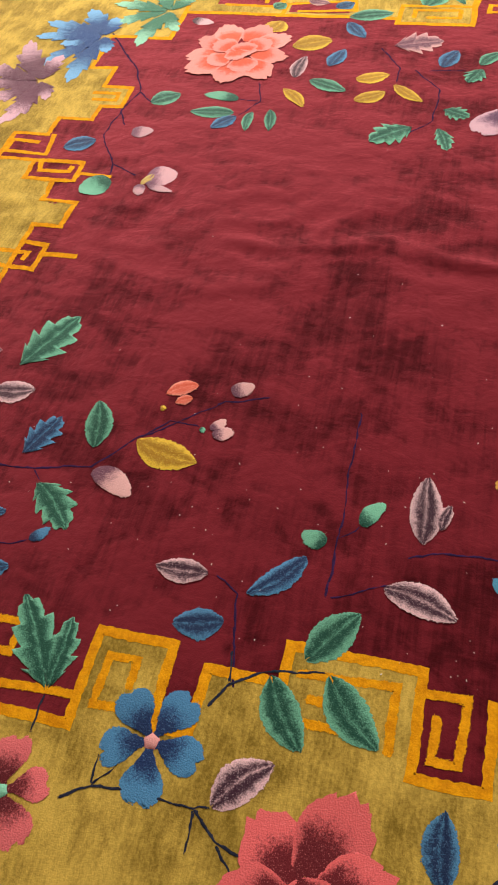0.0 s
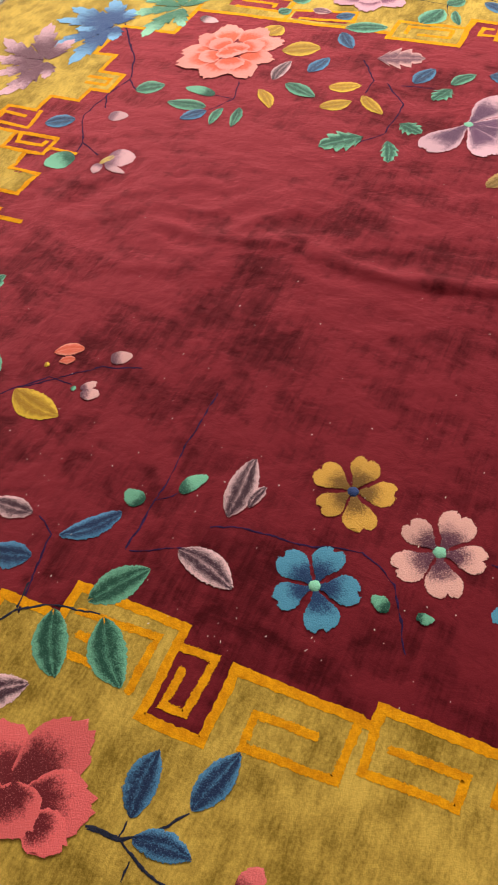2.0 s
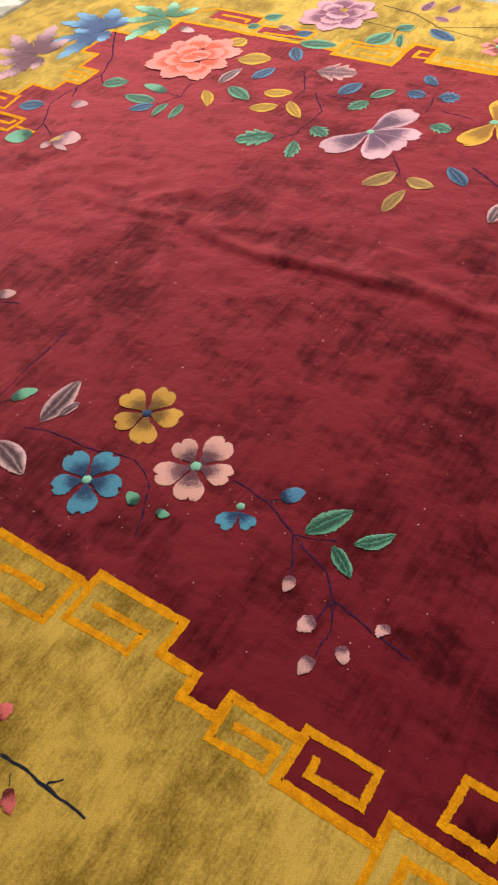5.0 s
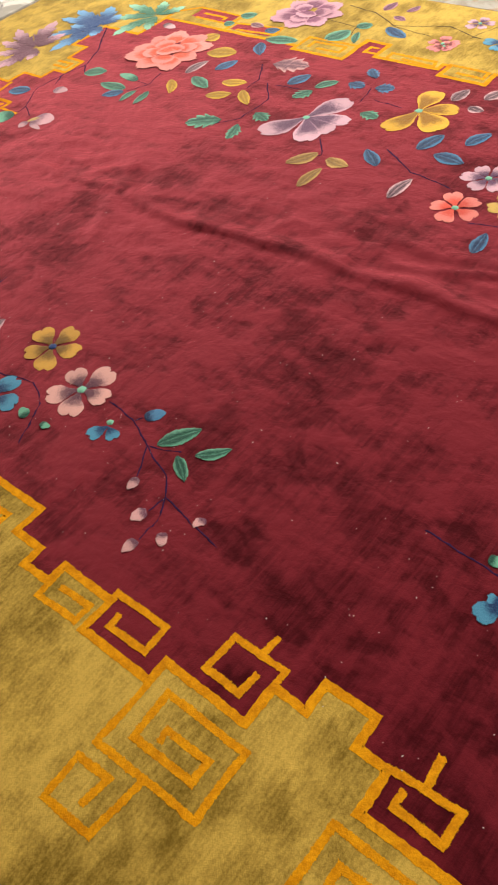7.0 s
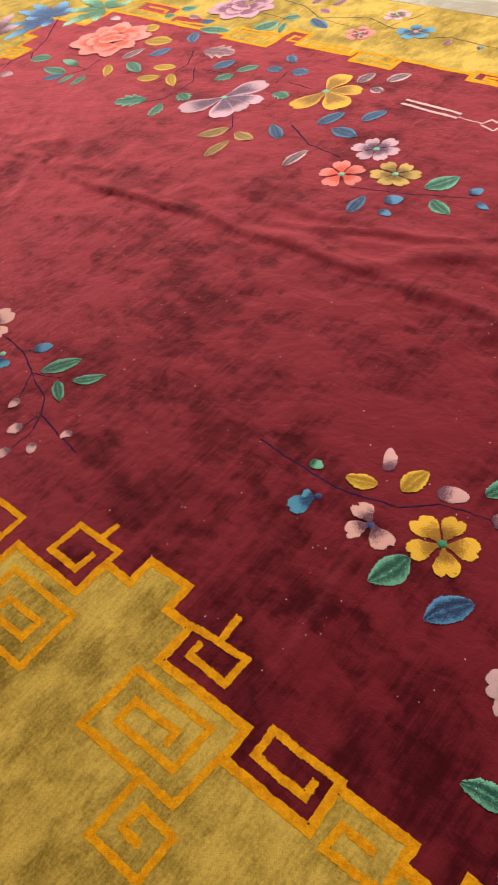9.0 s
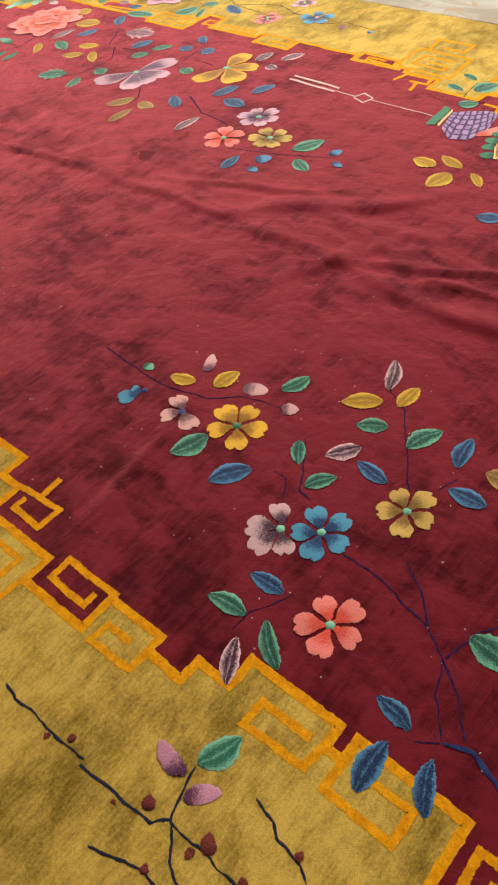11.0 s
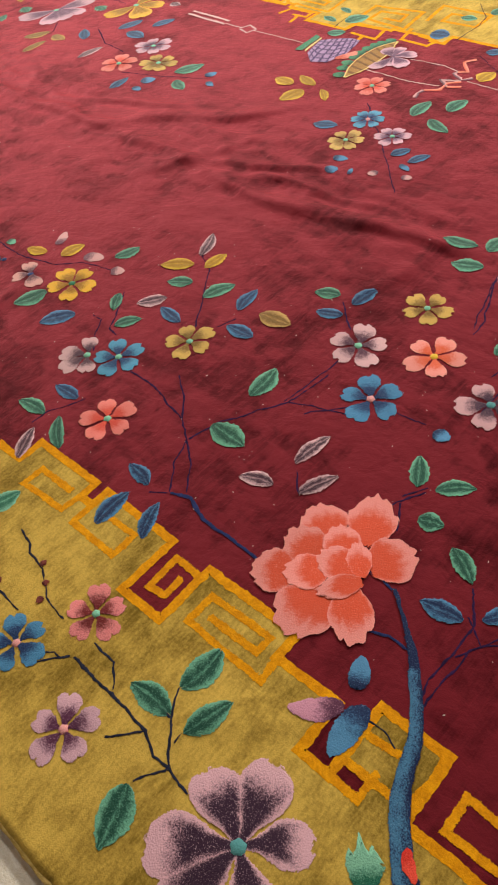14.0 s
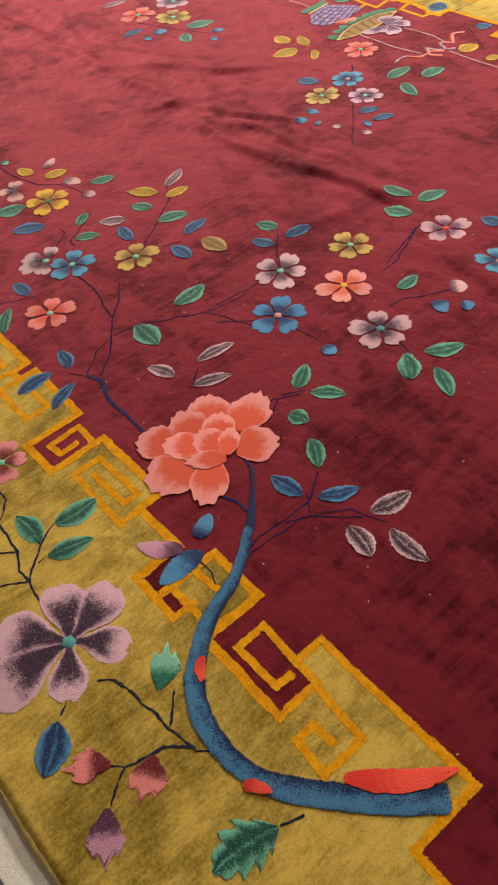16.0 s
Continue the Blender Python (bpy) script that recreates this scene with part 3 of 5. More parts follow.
def disc(x, y, r, material, parent, lift=0.0036, name="centre"):
    verts, faces, shade = [(x, y, height(x, y) + lift + 0.001)], [], [1.0]
    n = 14
    for ring, dz in ((0.65, 0.0006), (1.0, -0.003)):
        for k in range(n):
            a = 2 * math.pi * k / n
            rr = r * ring * (1 + 0.1 * math.sin(5 * a + x * 40))
            px, py = x + rr * math.cos(a), y + rr * math.sin(a)
            verts.append((px, py, height(px, py) + lift + dz))
            shade.append(0.9 if ring < 1 else 0.4)
    for k in range(n):
        j = (k + 1) % n
        faces += [(0, 1 + k, 1 + j), (1 + k, 1 + n + k, 1 + n + j, 1 + j)]
    return part(name, verts, faces, material, parent, "", shade)


def bloom_root(words):
    root = new("blossom")
    root.parent = rug
    tagged(root, words)
    return root


def blossom(kind, x, y, ang, radius, count):
    _, _, centre, words = BLOOMS[kind]
    root = bloom_root(words + (" six-petal blossom" if count == 6 else " five-petal blossom"))
    for k in range(count):
        a = ang + 360 / count * k
        size = 0.97 * radius * (1 + 0.07 * math.sin(k * 2.4 + x * 9))
        wide = 2 * math.sin(math.pi / count) * {"CR": 0.95, "BIG": 0.9}.get(kind, 0.68 if count == 5 else 0.74)
        ca, sa = math.cos(radians(a)), math.sin(radians(a))
        gap = (0.05 if kind == "BIG" else 0.08) * radius
        v, f, s = petal_mesh(x + gap * ca, y + gap * sa, a, size - gap, wide, "p", next_lift(0.0013), 0.0011, False, kind == "BIG")
        part("petal", v, f, BLOOMED[kind], root, "", s, wall=0.0025)
    disc(x, y, max(0.008, radius * (0.11 if kind == "BIG" else 0.14)), DYED[centre], root)


def open_blossom(kind, x, y, wide, *petals):
    """A blossom whose petals differ: the turn and length of each."""
    root = bloom_root(BLOOMS[kind][3] + " blossom with uneven petals")
    for ang, length in petals:
        ca, sa = math.cos(radians(ang)), math.sin(radians(ang))
        gap = 0.008
        v, f, s = petal_mesh(x + gap * ca, y + gap * sa, ang, length - gap, wide, "p", next_lift(0.0014), 0.0011, False, kind == "BIG")
        part("petal", v, f, BLOOMED[kind], root, "", s, wall=0.0025)
    disc(x, y, 0.011 if kind != "BIG" else 0.0155, DYED[BLOOMS[kind][2]], root)


def petal_of(kind, x, y, ang, radius):
    v, f, s = petal_mesh(x, y, ang, radius, 0.8, "p", next_lift(0.0017), 0.0006, False)
    part("petal", v, f, BLOOMED[kind], rug, BLOOMS[kind][3] + " single petal", s, wall=0.0025)


def stem(dye, width, *points):
    pts = [points[0]]
    for a, b in zip(points, points[1:]):
        d = math.hypot(b[0] - a[0], b[1] - a[1])
        n = max(1, int(d / 0.03))
        for k in range(1, n + 1):
            t = k / n
            x, y = a[0] + (b[0] - a[0]) * t, a[1] + (b[1] - a[1]) * t
            if k < n:
                x += 0.005 * noise.noise(Vector((x * 24, y * 24, 4)))
                y += 0.005 * noise.noise(Vector((x * 24, y * 24, 14)))
            pts.append((x, y))
    v, f, s = ribbon(pts, width * (0.92 if dye == "N" else 0.82), 0.0010 if dye != "N" else 0.0003, 0.0006, True, 4, 0.008, 0.35)
    part("stem", v, f, STEMS[dye], rug, wall=0.002, loose=0.001)


def cluster(material, words, x, y, lobes, name="blossom"):
    """A bloom or leaf seen from the side: petals or lobes of given turn, length, breadth and style from one base."""
    root = new(name)
    root.parent = rug
    tagged(root, words)
    for ang, length, ratio, style in lobes:
        v, f, s = petal_mesh(x, y, ang, length, ratio, style, next_lift(0.0036 if "fan" in words else 0.0018), 0.0008, style == "l", style == "p")
        part("lobe" if style == "s" else "petal", v, f, material, root, "", s, wall=0.002)
    return root


def peony(material, words, x, y, petals, scale=1.0, heart=0.34):
    """Overlapping scalloped petals, the outer ones laid first; rows of offset x, y, facing, length, breadth."""
    root = bloom_root(words)
    for k, (dx, dy, ang, length, ratio) in enumerate(petals):
        v, f, s = scallop(x + dx * scale, y + dy * scale, ang, length * scale * 1.03, ratio * 1.03, 0.0018 + 0.0003 * k, heart)
        part("petal", v, f, material, root, "", s, wall=0.002)


def scallop(x, y, ang, length, ratio, lift, heart):
    """A broad petal with a frilled outer rim."""
    ca, sa = math.cos(radians(ang)), math.sin(radians(ang))
    nu, nv = 14, 22
    verts, faces, shade = [], [], []
    seed = x * 13 + y * 29
    for i in range(nu + 1):
        u = 1 - (1 - i / nu) ** 1.5
        for j in range(nv + 1):
            t = j / nv * 2 - 1
            t = math.copysign(1 - (1 - abs(t)) ** 1.5, t)
            reach = (1 - 0.42 * t * t) * (1 + 0.09 * abs(math.sin(t * 6.5 + seed)) + 0.03 * math.sin(t * 19 + seed))
            lu = u * length * reach
            lv = t * ratio * length * 0.5 * (0.35 + 0.65 * math.sin(min(1.0, u * 1.1) * math.pi / 2))
            px, py = wander(x + ca * lu - sa * lv, y + sa * lu + ca * lv)
            verts.append((px, py, height(px, py) + lift + 0.0007 * math.sin(u * math.pi * 0.8)))
            shade.append((max(u, 0.8 * t * t) - heart) * 2.0)
    for i in range(nu):
        for j in range(nv):
            o = i * (nv + 1) + j
            faces.append((o, o + nv + 1, o + nv + 2, o + 1))
    return verts, faces, shade


# ---- the orange line along the stepped inner edge of the border ----
def edge_line(steps, lo, hi, swap=False):
    pts = [(lo, step(steps, lo))]
    for at, value in steps:
        if lo < at < hi:
            pts += [(at, pts[-1][1]), (at, value)]
    pts.append((hi, pts[-1][1]))
    clean = [pts[0]]
    for p in pts[1:]:
        if math.hypot(p[0] - clean[-1][0], p[1] - clean[-1][1]) > 0.004:
            clean.append(p)
    return [(b, a) if swap else (a, b) for a, b in clean]


fret(*edge_line(NEAR, -1.4, 3.60))
fret((3.60, 0.458), (3.632, 0.458), (3.63, 0.554), (3.472, 0.56), (3.474, 0.491), (3.586, 0.494), (3.588, 0.528))
fret((3.575, 0.56), (3.573, 0.622), (3.66, 0.622))
fret(*edge_line(NEAR, 3.66, RIGHT))
fret(*edge_line(FAR, -1.6, RIGHT))
fret(*edge_line(LEFT, 0.5, 2.8, True))

# ---- key spirals of the near border ----
fret((-0.66, 0.595), (-0.655, 0.462), (-0.775, 0.455), (-0.775, 0.55), (-0.72, 0.552), (-0.72, 0.503))
fret((-1.03, 0.578), (-0.975, 0.578), (-0.975, 0.515), (-1.03, 0.515))
fret((-1.05, 0.452), (-0.82, 0.462))
fret((-0.193, 0.603), (-0.11, 0.605), (-0.118, 0.49), (-0.163, 0.489), (-0.16, 0.559))
fret((-0.41, 0.592), (-0.235, 0.603), (-0.238, 0.488))
fret((-0.42, 0.503), (-0.325, 0.506), (-0.325, 0.55), (-0.385, 0.549))
fret((0.183, 0.604), (0.178, 0.487), (0.006, 0.476), (0.006, 0.54), (0.118, 0.544))
fret((0.212, 0.637), (0.216, 0.52), (0.378, 0.526), (0.379, 0.58), (0.252, 0.576))
fret((0.617, 0.56), (0.622, 0.474), (0.738, 0.48), (0.738, 0.523), (0.656, 0.518))
fret((0.768, 0.49), (0.768, 0.584), (0.914, 0.585), (0.915, 0.518), (0.813, 0.514), (0.81, 0.543))
fret((1.184, 0.613), (1.183, 0.653), (1.053, 0.652), (1.045, 0.566), (1.137, 0.566), (1.141, 0.612))
fret((1.122, 0.655), (1.128, 0.702))
fret((0.973, 0.526), (0.971, 0.325), (1.22, 0.333), (1.22, 0.48), (1.02, 0.48), (1.024, 0.374), (1.174, 0.38), (1.175, 0.426), (1.07, 0.423), (1.073, 0.402))
fret((1.097, 0.328), (1.083, 0.197), (0.963, 0.193), (0.962, 0.286), (1.04, 0.291), (1.034, 0.23))
fret((1.448, 0.618), (1.59, 0.628), (1.587, 0.561), (1.491, 0.565), (1.492, 0.592))
fret((1.52, 0.63), (1.517, 0.684))
fret((1.676, 0.45), (1.664, 0.334), (1.418, 0.332), (1.425, 0.478), (1.624, 0.477), (1.619, 0.38), (1.468, 0.377), (1.47, 0.43), (1.576, 0.433), (1.575, 0.409))
fret((1.58, 0.331), (1.576, 0.206), (1.7, 0.207), (1.702, 0.294), (1.622, 0.296), (1.618, 0.251), (1.656, 0.25))
fret((1.879, 0.549), (1.722, 0.55), (1.723, 0.492), (1.841, 0.489), (1.842, 0.516))
fret((2.031, 0.5), (2.03, 0.448), (1.918, 0.441), (1.921, 0.49), (1.98, 0.49))
fret((2.431, 0.567), (2.425, 0.515), (2.287, 0.506), (2.287, 0.562), (2.395, 0.563))
fret((2.472, 0.614), (2.475, 0.506), (2.618, 0.503), (2.617, 0.57), (2.535, 0.568))
fret((2.812, 0.584), (2.738, 0.588), (2.74, 0.502), (2.781, 0.506), (2.782, 0.55))
fret((3.06, 0.55), (3.064, 0.494), (2.862, 0.496), (2.864, 0.569), (3.022, 0.571), (3.019, 0.533), (2.898, 0.531))
fret((3.272, 0.478), (3.335, 0.48), (3.405, 0.481), (3.415, 0.55))
fret((3.205, 0.44), (3.335, 0.44), (3.335, 0.49))
fret((3.279, 0.54), (3.34, 0.545))
fret((3.63, 0.551), (3.762, 0.54), (3.76, 0.448), (3.684, 0.452), (3.683, 0.496), (3.727, 0.497))

# ---- key spirals of the far border and the end border ----
fret((-1.37, 3.04), (-1.37, 3.125), (-1.28, 3.21), (-1.0, 3.2), (-1.01, 3.1), (-1.22, 3.11))
fret((-1.21, 3.16), (-1.07, 3.155), (-1.07, 3.13))
fret((-0.99, 3.035), (-0.985, 3.125), (-0.73, 3.16), (-0.72, 3.085), (-0.93, 3.07))
fret((-0.555, 3.0), (-0.55, 3.13), (-0.29, 3.135))
fret((-0.5, 3.05), (-0.5, 3.1), (-0.34, 3.105), (-0.34, 3.05), (-0.45, 3.048))
fret((-0.29, 3.12), (-0.277, 3.197), (-0.18, 3.2), (-0.175, 3.1), (-0.24, 3.1), (-0.235, 3.15), (-0.205, 3.15))
fret((-0.12, 3.08), (-0.12, 3.135), (0.09, 3.13), (0.1, 3.09), (-0.05, 3.1))
fret((0.16, 3.03), (0.16, 3.13), (0.33, 3.125), (0.33, 3.07), (0.22, 3.075))
fret((0.7, 3.15), (0.9, 3.14), (0.9, 3.085), (0.76, 3.1), (0.76, 3.12), (0.84, 3.118))
fret((0.94, 3.09), (0.9, 3.14), (0.91, 3.3), (1.16, 3.29), (1.18, 3.09), (0.98, 3.1))
fret((1.11, 3.24), (0.97, 3.245), (0.96, 3.15), (1.11, 3.145), (1.11, 3.19), (1.02, 3.195))
fret((0.95, 3.3), (0.93, 3.42), (1.1, 3.42), (1.1, 3.34), (1.0, 3.345))
fret((0.98, 2.985), (1.0, 3.05), (1.12, 3.05), (1.125, 3.0), (1.05, 3.0))
fret((1.08, 2.985), (1.09, 2.93))
fret((1.37, 2.965), (1.38, 3.03), (1.53, 3.04), (1.545, 2.945), (1.42, 2.95))
fret((1.48, 2.95), (1.49, 2.9))
fret((1.35, 3.06), (1.34, 3.24), (1.58, 3.26), (1.6, 3.08), (1.4, 3.1), (1.4, 3.2), (1.53, 3.21), (1.54, 3.14), (1.46, 3.14))
fret((1.64, 3.2), (1.62, 3.36), (1.86, 3.36), (1.86, 3.22), (1.7, 3.22), (1.7, 3.3), (1.8, 3.3))
fret((1.63, 3.09), (1.65, 2.99), (1.78, 2.985), (1.79, 3.04), (1.7, 3.05))
fret((-1.576, 2.195), (-1.566, 2.095), (-1.707, 2.095), (-1.711, 2.16), (-1.62, 2.155))
fret((-1.585, 2.06), (-1.424, 2.065), (-1.415, 1.969), (-1.57, 1.966))
fret((-1.562, 2.062), (-1.55, 2.01), (-1.45, 2.016), (-1.452, 2.04))
fret((-1.415, 1.98), (-1.411, 2.007), (-1.31, 2.005))
fret((-1.46, 1.676), (-1.38, 1.667), (-1.384, 1.567), (-1.62, 1.572))
fret((-1.378, 1.632), (-1.282, 1.634))
fret((-1.6, 1.63), (-1.424, 1.631), (-1.428, 1.606))
fret((-1.52, 2.42), (-1.44, 2.42), (-1.44, 2.46), (-1.53, 2.46))

# ---- peonies, big maple leaves and side-seen blooms ----
peony(PEONY, "large coral peony with frilled petals", 3.02, 0.78, [
    (-0.043, 0.05, 150, 0.109, 1.1), (0.03, 0.083, 117, 0.143, 0.8), (0.062, 0.042, 59, 0.109, 1.11), (-0.039, -0.006, 169, 0.101, 1.01), (-0.056, -0.065, -149, 0.1, 1.16), (0.018, -0.058, -93, 0.131, 1.05),
    (0.06, -0.023, -50, 0.131, 0.77), (0.011, 0.036, 146, 0.085, 1.03), (-0.005, -0.008, -131, 0.1, 0.95), (0.05, 0.018, -171, 0.093, 0.93), (0.07, 0.009, 132, 0.091, 0.63), (0.075, 0.009, -125, 0.102, 0.59)], 0.92, 0.44)
peony(PEONY, "coral peony with many frilled petals", -1.085, 2.755, [
    (-0.04, 0.0, 195, 0.16, 0.8), (-0.05, 0.04, 155, 0.14, 0.8), (-0.04, 0.07, 115, 0.15, 0.8), (0.02, 0.08, 75, 0.14, 0.9),
    (0.05, 0.05, 35, 0.15, 0.8), (0.05, 0.0, -10, 0.14, 0.8), (0.05, -0.05, -50, 0.15, 0.8), (0.0, -0.06, -95, 0.15, 0.9),
    (-0.05, -0.05, -140, 0.15, 0.9), (-0.02, 0.02, 150, 0.1, 1.1), (0.03, 0.03, 40, 0.1, 1.1), (0.02, -0.04, -70, 0.1, 1.2), (-0.03, -0.03, 220, 0.09, 1.2),
    (0.0, 0.05, -80, 0.08, 1.5), (0.02, 0.0, 100, 0.07, 1.5), (-0.02, 0.01, -60, 0.07, 1.5)], 0.9)
peony(BLOOMED["CR"], "crimson pink rose with maroon hearts", -0.535, 0.27, [
    (0.191, -0.026, 130, 0.123, 1.00), (0.205, -0.011, 62, 0.156, 0.85), (0.228, -0.031, 18, 0.134, 0.90), (0.200, -0.051, -170, 0.132, 0.95), (0.191, -0.064, -109, 0.098, 1.00), (0.254, -0.048, -13, 0.088, 0.90), (0.190, -0.020, -34, 0.092, 1.10)], 0.95, 0.33)
disc(-0.346, 0.240, 0.03, BLOOMED["CR"], rug, 0.0014)
peony(MAUVE_PEONY, "mauve peony on the gold border", -0.72, 3.34, [
    (-0.03, 0.0, 195, 0.14, 0.8), (-0.04, 0.04, 150, 0.13, 0.8), (-0.02, 0.07, 105, 0.13, 0.9), (0.03, 0.06, 60, 0.13, 0.9),
    (0.05, 0.02, 15, 0.13, 0.8), (0.04, -0.03, -30, 0.13, 0.9), (0.0, -0.05, -80, 0.13, 0.9), (-0.04, -0.04, -135, 0.13, 0.9),
    (-0.02, 0.02, 140, 0.09, 1.1), (0.03, 0.02, 30, 0.09, 1.1), (0.0, -0.02, -90, 0.09, 1.2), (0.0, 0.03, -85, 0.08, 1.5)], 0.9)
cluster(BLOOMED["VL"], "lilac side-seen bloom with purple shading", -0.127, 2.520, [
    (67, 0.205, 0.56, "p"), (14, 0.18, 0.50, "p"), (-20, 0.165, 0.55, "p"), (-54, 0.185, 0.60, "p"), (-119, 0.20, 0.58, "p")])
disc(-0.127, 2.520, 0.017, DYED["mint"], rug)
cluster(BLOOMED["YG"], "yellow side-seen bloom", 0.239, 2.745, [
    (92, 0.165, 0.60, "p"), (27, 0.15, 0.60, "p"), (-36, 0.17, 0.72, "p"), (-105, 0.18, 0.54, "p")])
disc(0.239, 2.745, 0.017, DYED["mint"], rug)
cluster(DYED["sky"], "blue maple leaf on the gold border", -1.635, 2.838, [
    (90, 0.15, 0.60, "s"), (122, 0.24, 0.44, "s"), (161, 0.29, 0.33, "s"), (184, 0.28, 0.32, "s"), (232, 0.30, 0.30, "s"), (266, 0.33, 0.30, "s"), (294, 0.13, 0.60, "s"), (205, 0.17, 0.55, "s")], "maple_leaf")
cluster(DYED["plum"], "purple maple leaf on the gold border", -1.760, 2.515, [
    (84, 0.18, 0.48, "s"), (120, 0.32, 0.34, "s"), (158, 0.31, 0.30, "s"), (186, 0.25, 0.34, "s"), (222, 0.22, 0.40, "s"), (262, 0.28, 0.36, "s"), (300, 0.14, 0.5, "s")], "maple_leaf")
cluster(DYED["sage"], "green maple leaf at the border corner", -1.440, 3.045, [
    (64, 0.16, 0.50, "s"), (120, 0.18, 0.42, "s"), (170, 0.25, 0.34, "s"), (212, 0.24, 0.34, "s"), (262, 0.28, 0.32, "s"), (298, 0.18, 0.40, "s")], "maple_leaf")

# ---- the blue trunk that curls over the near border ----
def trunk():
    pts = [(3.145, 0.816), (3.215, 0.755), (3.28, 0.69), (3.342, 0.605), (3.38, 0.506), (3.445, 0.41), (3.515, 0.36), (3.6, 0.345), (3.69, 0.36), (3.785, 0.425), (3.87, 0.505), (3.932, 0.578)]
    wide = [0.012, 0.014, 0.03, 0.036, 0.042, 0.05, 0.052, 0.05, 0.05, 0.058, 0.06, 0.06]
    verts, faces, shade = [], [], []
    n = 8
    smooth, widths = [], []
    for k in range((len(pts) - 1) * n + 1):
        i, t = min(k // n, len(pts) - 2), (k - min(k // n, len(pts) - 2) * n) / n
        p = [pts[max(0, min(len(pts) - 1, i + o))] for o in (-1, 0, 1, 2)]
        smooth.append(tuple(0.5 * (2 * p[1][c] + (p[2][c] - p[0][c]) * t + (2 * p[0][c] - 5 * p[1][c] + 4 * p[2][c] - p[3][c]) * t * t
                                   + (3 * p[1][c] - p[0][c] - 3 * p[2][c] + p[3][c]) * t ** 3) for c in (0, 1)))
        widths.append(wide[i] + (wide[i + 1] - wide[i]) * t)
    for k, (x, y) in enumerate(smooth):
        a, b = smooth[max(0, k - 1)], smooth[min(len(smooth) - 1, k + 1)]
        d = math.hypot(b[0] - a[0], b[1] - a[1])
        nx, ny = -(b[1] - a[1]) / d, (b[0] - a[0]) / d
        for j in range(9):
            t = j / 4 - 1
            w = 0.86 * widths[k] / 2 * (1 + 0.08 * noise.noise(Vector((x * 30, y * 30, t))))
            px, py = wander(x + nx * t * w, y + ny * t * w)
            verts.append((px, py, height(px, py) + 0.0028 + 0.0010 * (1 - t ** 4)))
            shade.append(0.58 - 0.30 * t - 0.5 * t ** 4 + 0.25 * noise.noise(Vector((x * 40, y * 40, t * 2))) - (0.6 if k < 16 else 0.0))
        if k:
            o = k * 9
            faces += [(o + j - 9, o + j - 8, o + j + 1, o + j) for j in range(8)]
    root = part("trunk", verts, faces, TRUNK, rug, "thick curling blue branch", shade, wall=0.004)
    for x, y, a, ll, r in ((3.785, 0.466, 51, 0.20, 0.20), (3.44, 0.43, -40, 0.055, 0.38), (3.675, 0.33, 35, 0.055, 0.42)):
        v, f, s = petal_mesh(x, y, a, ll, r, "b", 0.0050, 0.0006, False)
        part("cut_wood", v, f, DYED["red"], root, "bright red cut wood", s)


trunk()
stem("U", 0.011, (3.01, 0.78), (3.1, 0.82), (3.15, 0.81))
stem("U", 0.011, (3.12, 0.69), (3.2, 0.72), (3.25, 0.72))

# ---- scroll, knot, basket and fan at the far side ----
PALE = plain_wool("pale_pink_wool", (0.6, 0.36, 0.38), (0.8, 0.55, 0.55))
for dy in (0.018, -0.018):
    v, f, s = ribbon([(0.575, 2.80 + dy), (0.825, 2.79 + dy)], 0.015, 0.0018, 0.0008)
    part("brush_handle", v, f, PALE, rug, "pale pink brush handle")
fret((0.92, 2.77), (0.94, 2.82), (1.0, 2.795), (0.985, 2.745), (0.93, 2.765), width=0.011, material=PALE, name="knot")
for run in ([(0.825, 2.785), (0.92, 2.78)], [(1.0, 2.78), (1.29, 2.775)], [(1.792, 2.852), (1.95, 2.862), (2.033, 2.84)], [(1.687, 2.692), (1.895, 2.685), (2.019, 2.706)],
            [(2.091, 2.788), (2.224, 2.782), (2.6, 2.785)]):
    v, f, s = ribbon(run, 0.0055, 0.0012, 0.0006, jitter=0.3)
    part("cord", v, f, PALE, rug, "thin pale pink cord")
for dye, band in (
    ("O", [(2.024, 2.964), (2.000, 2.935), (1.994, 2.919), (2.030, 2.880), (2.053, 2.857), (2.020, 2.835)]), ("P", [(2.020, 2.835), (2.010, 2.819), (2.065, 2.789), (2.097, 2.819)]),
    ("O", [(1.990, 2.647), (2.041, 2.681), (2.036, 2.737), (2.068, 2.775)]), ("P", [(1.991, 2.583), (1.985, 2.620), (1.990, 2.647)]),
    ("P", [(2.068, 2.775), (1.998, 2.755), (2.048, 2.710)]), ("O", [(2.048, 2.710), (2.096, 2.740)]),
):
    v, f, s = ribbon(band, 0.015, 0.0018, 0.0008, jitter=0.6)
    part("ribbon_bow", v, f, DYED[dye], rug, WORDS[dye] + " ribbon tied on the cord", s)
BASKET = shaded_wool("purple_basket_wool", (0.05, 0.02, 0.11), (0.42, 0.28, 0.48), 0.2, 0.25)


def along(points, t):
    """A point at share t of a line through the points."""
    k = min(int(t * (len(points) - 1)), len(points) - 2)
    u = t * (len(points) - 1) - k
    return tuple(points[k][c] + (points[k + 1][c] - points[k][c]) * u for c in (0, 1))


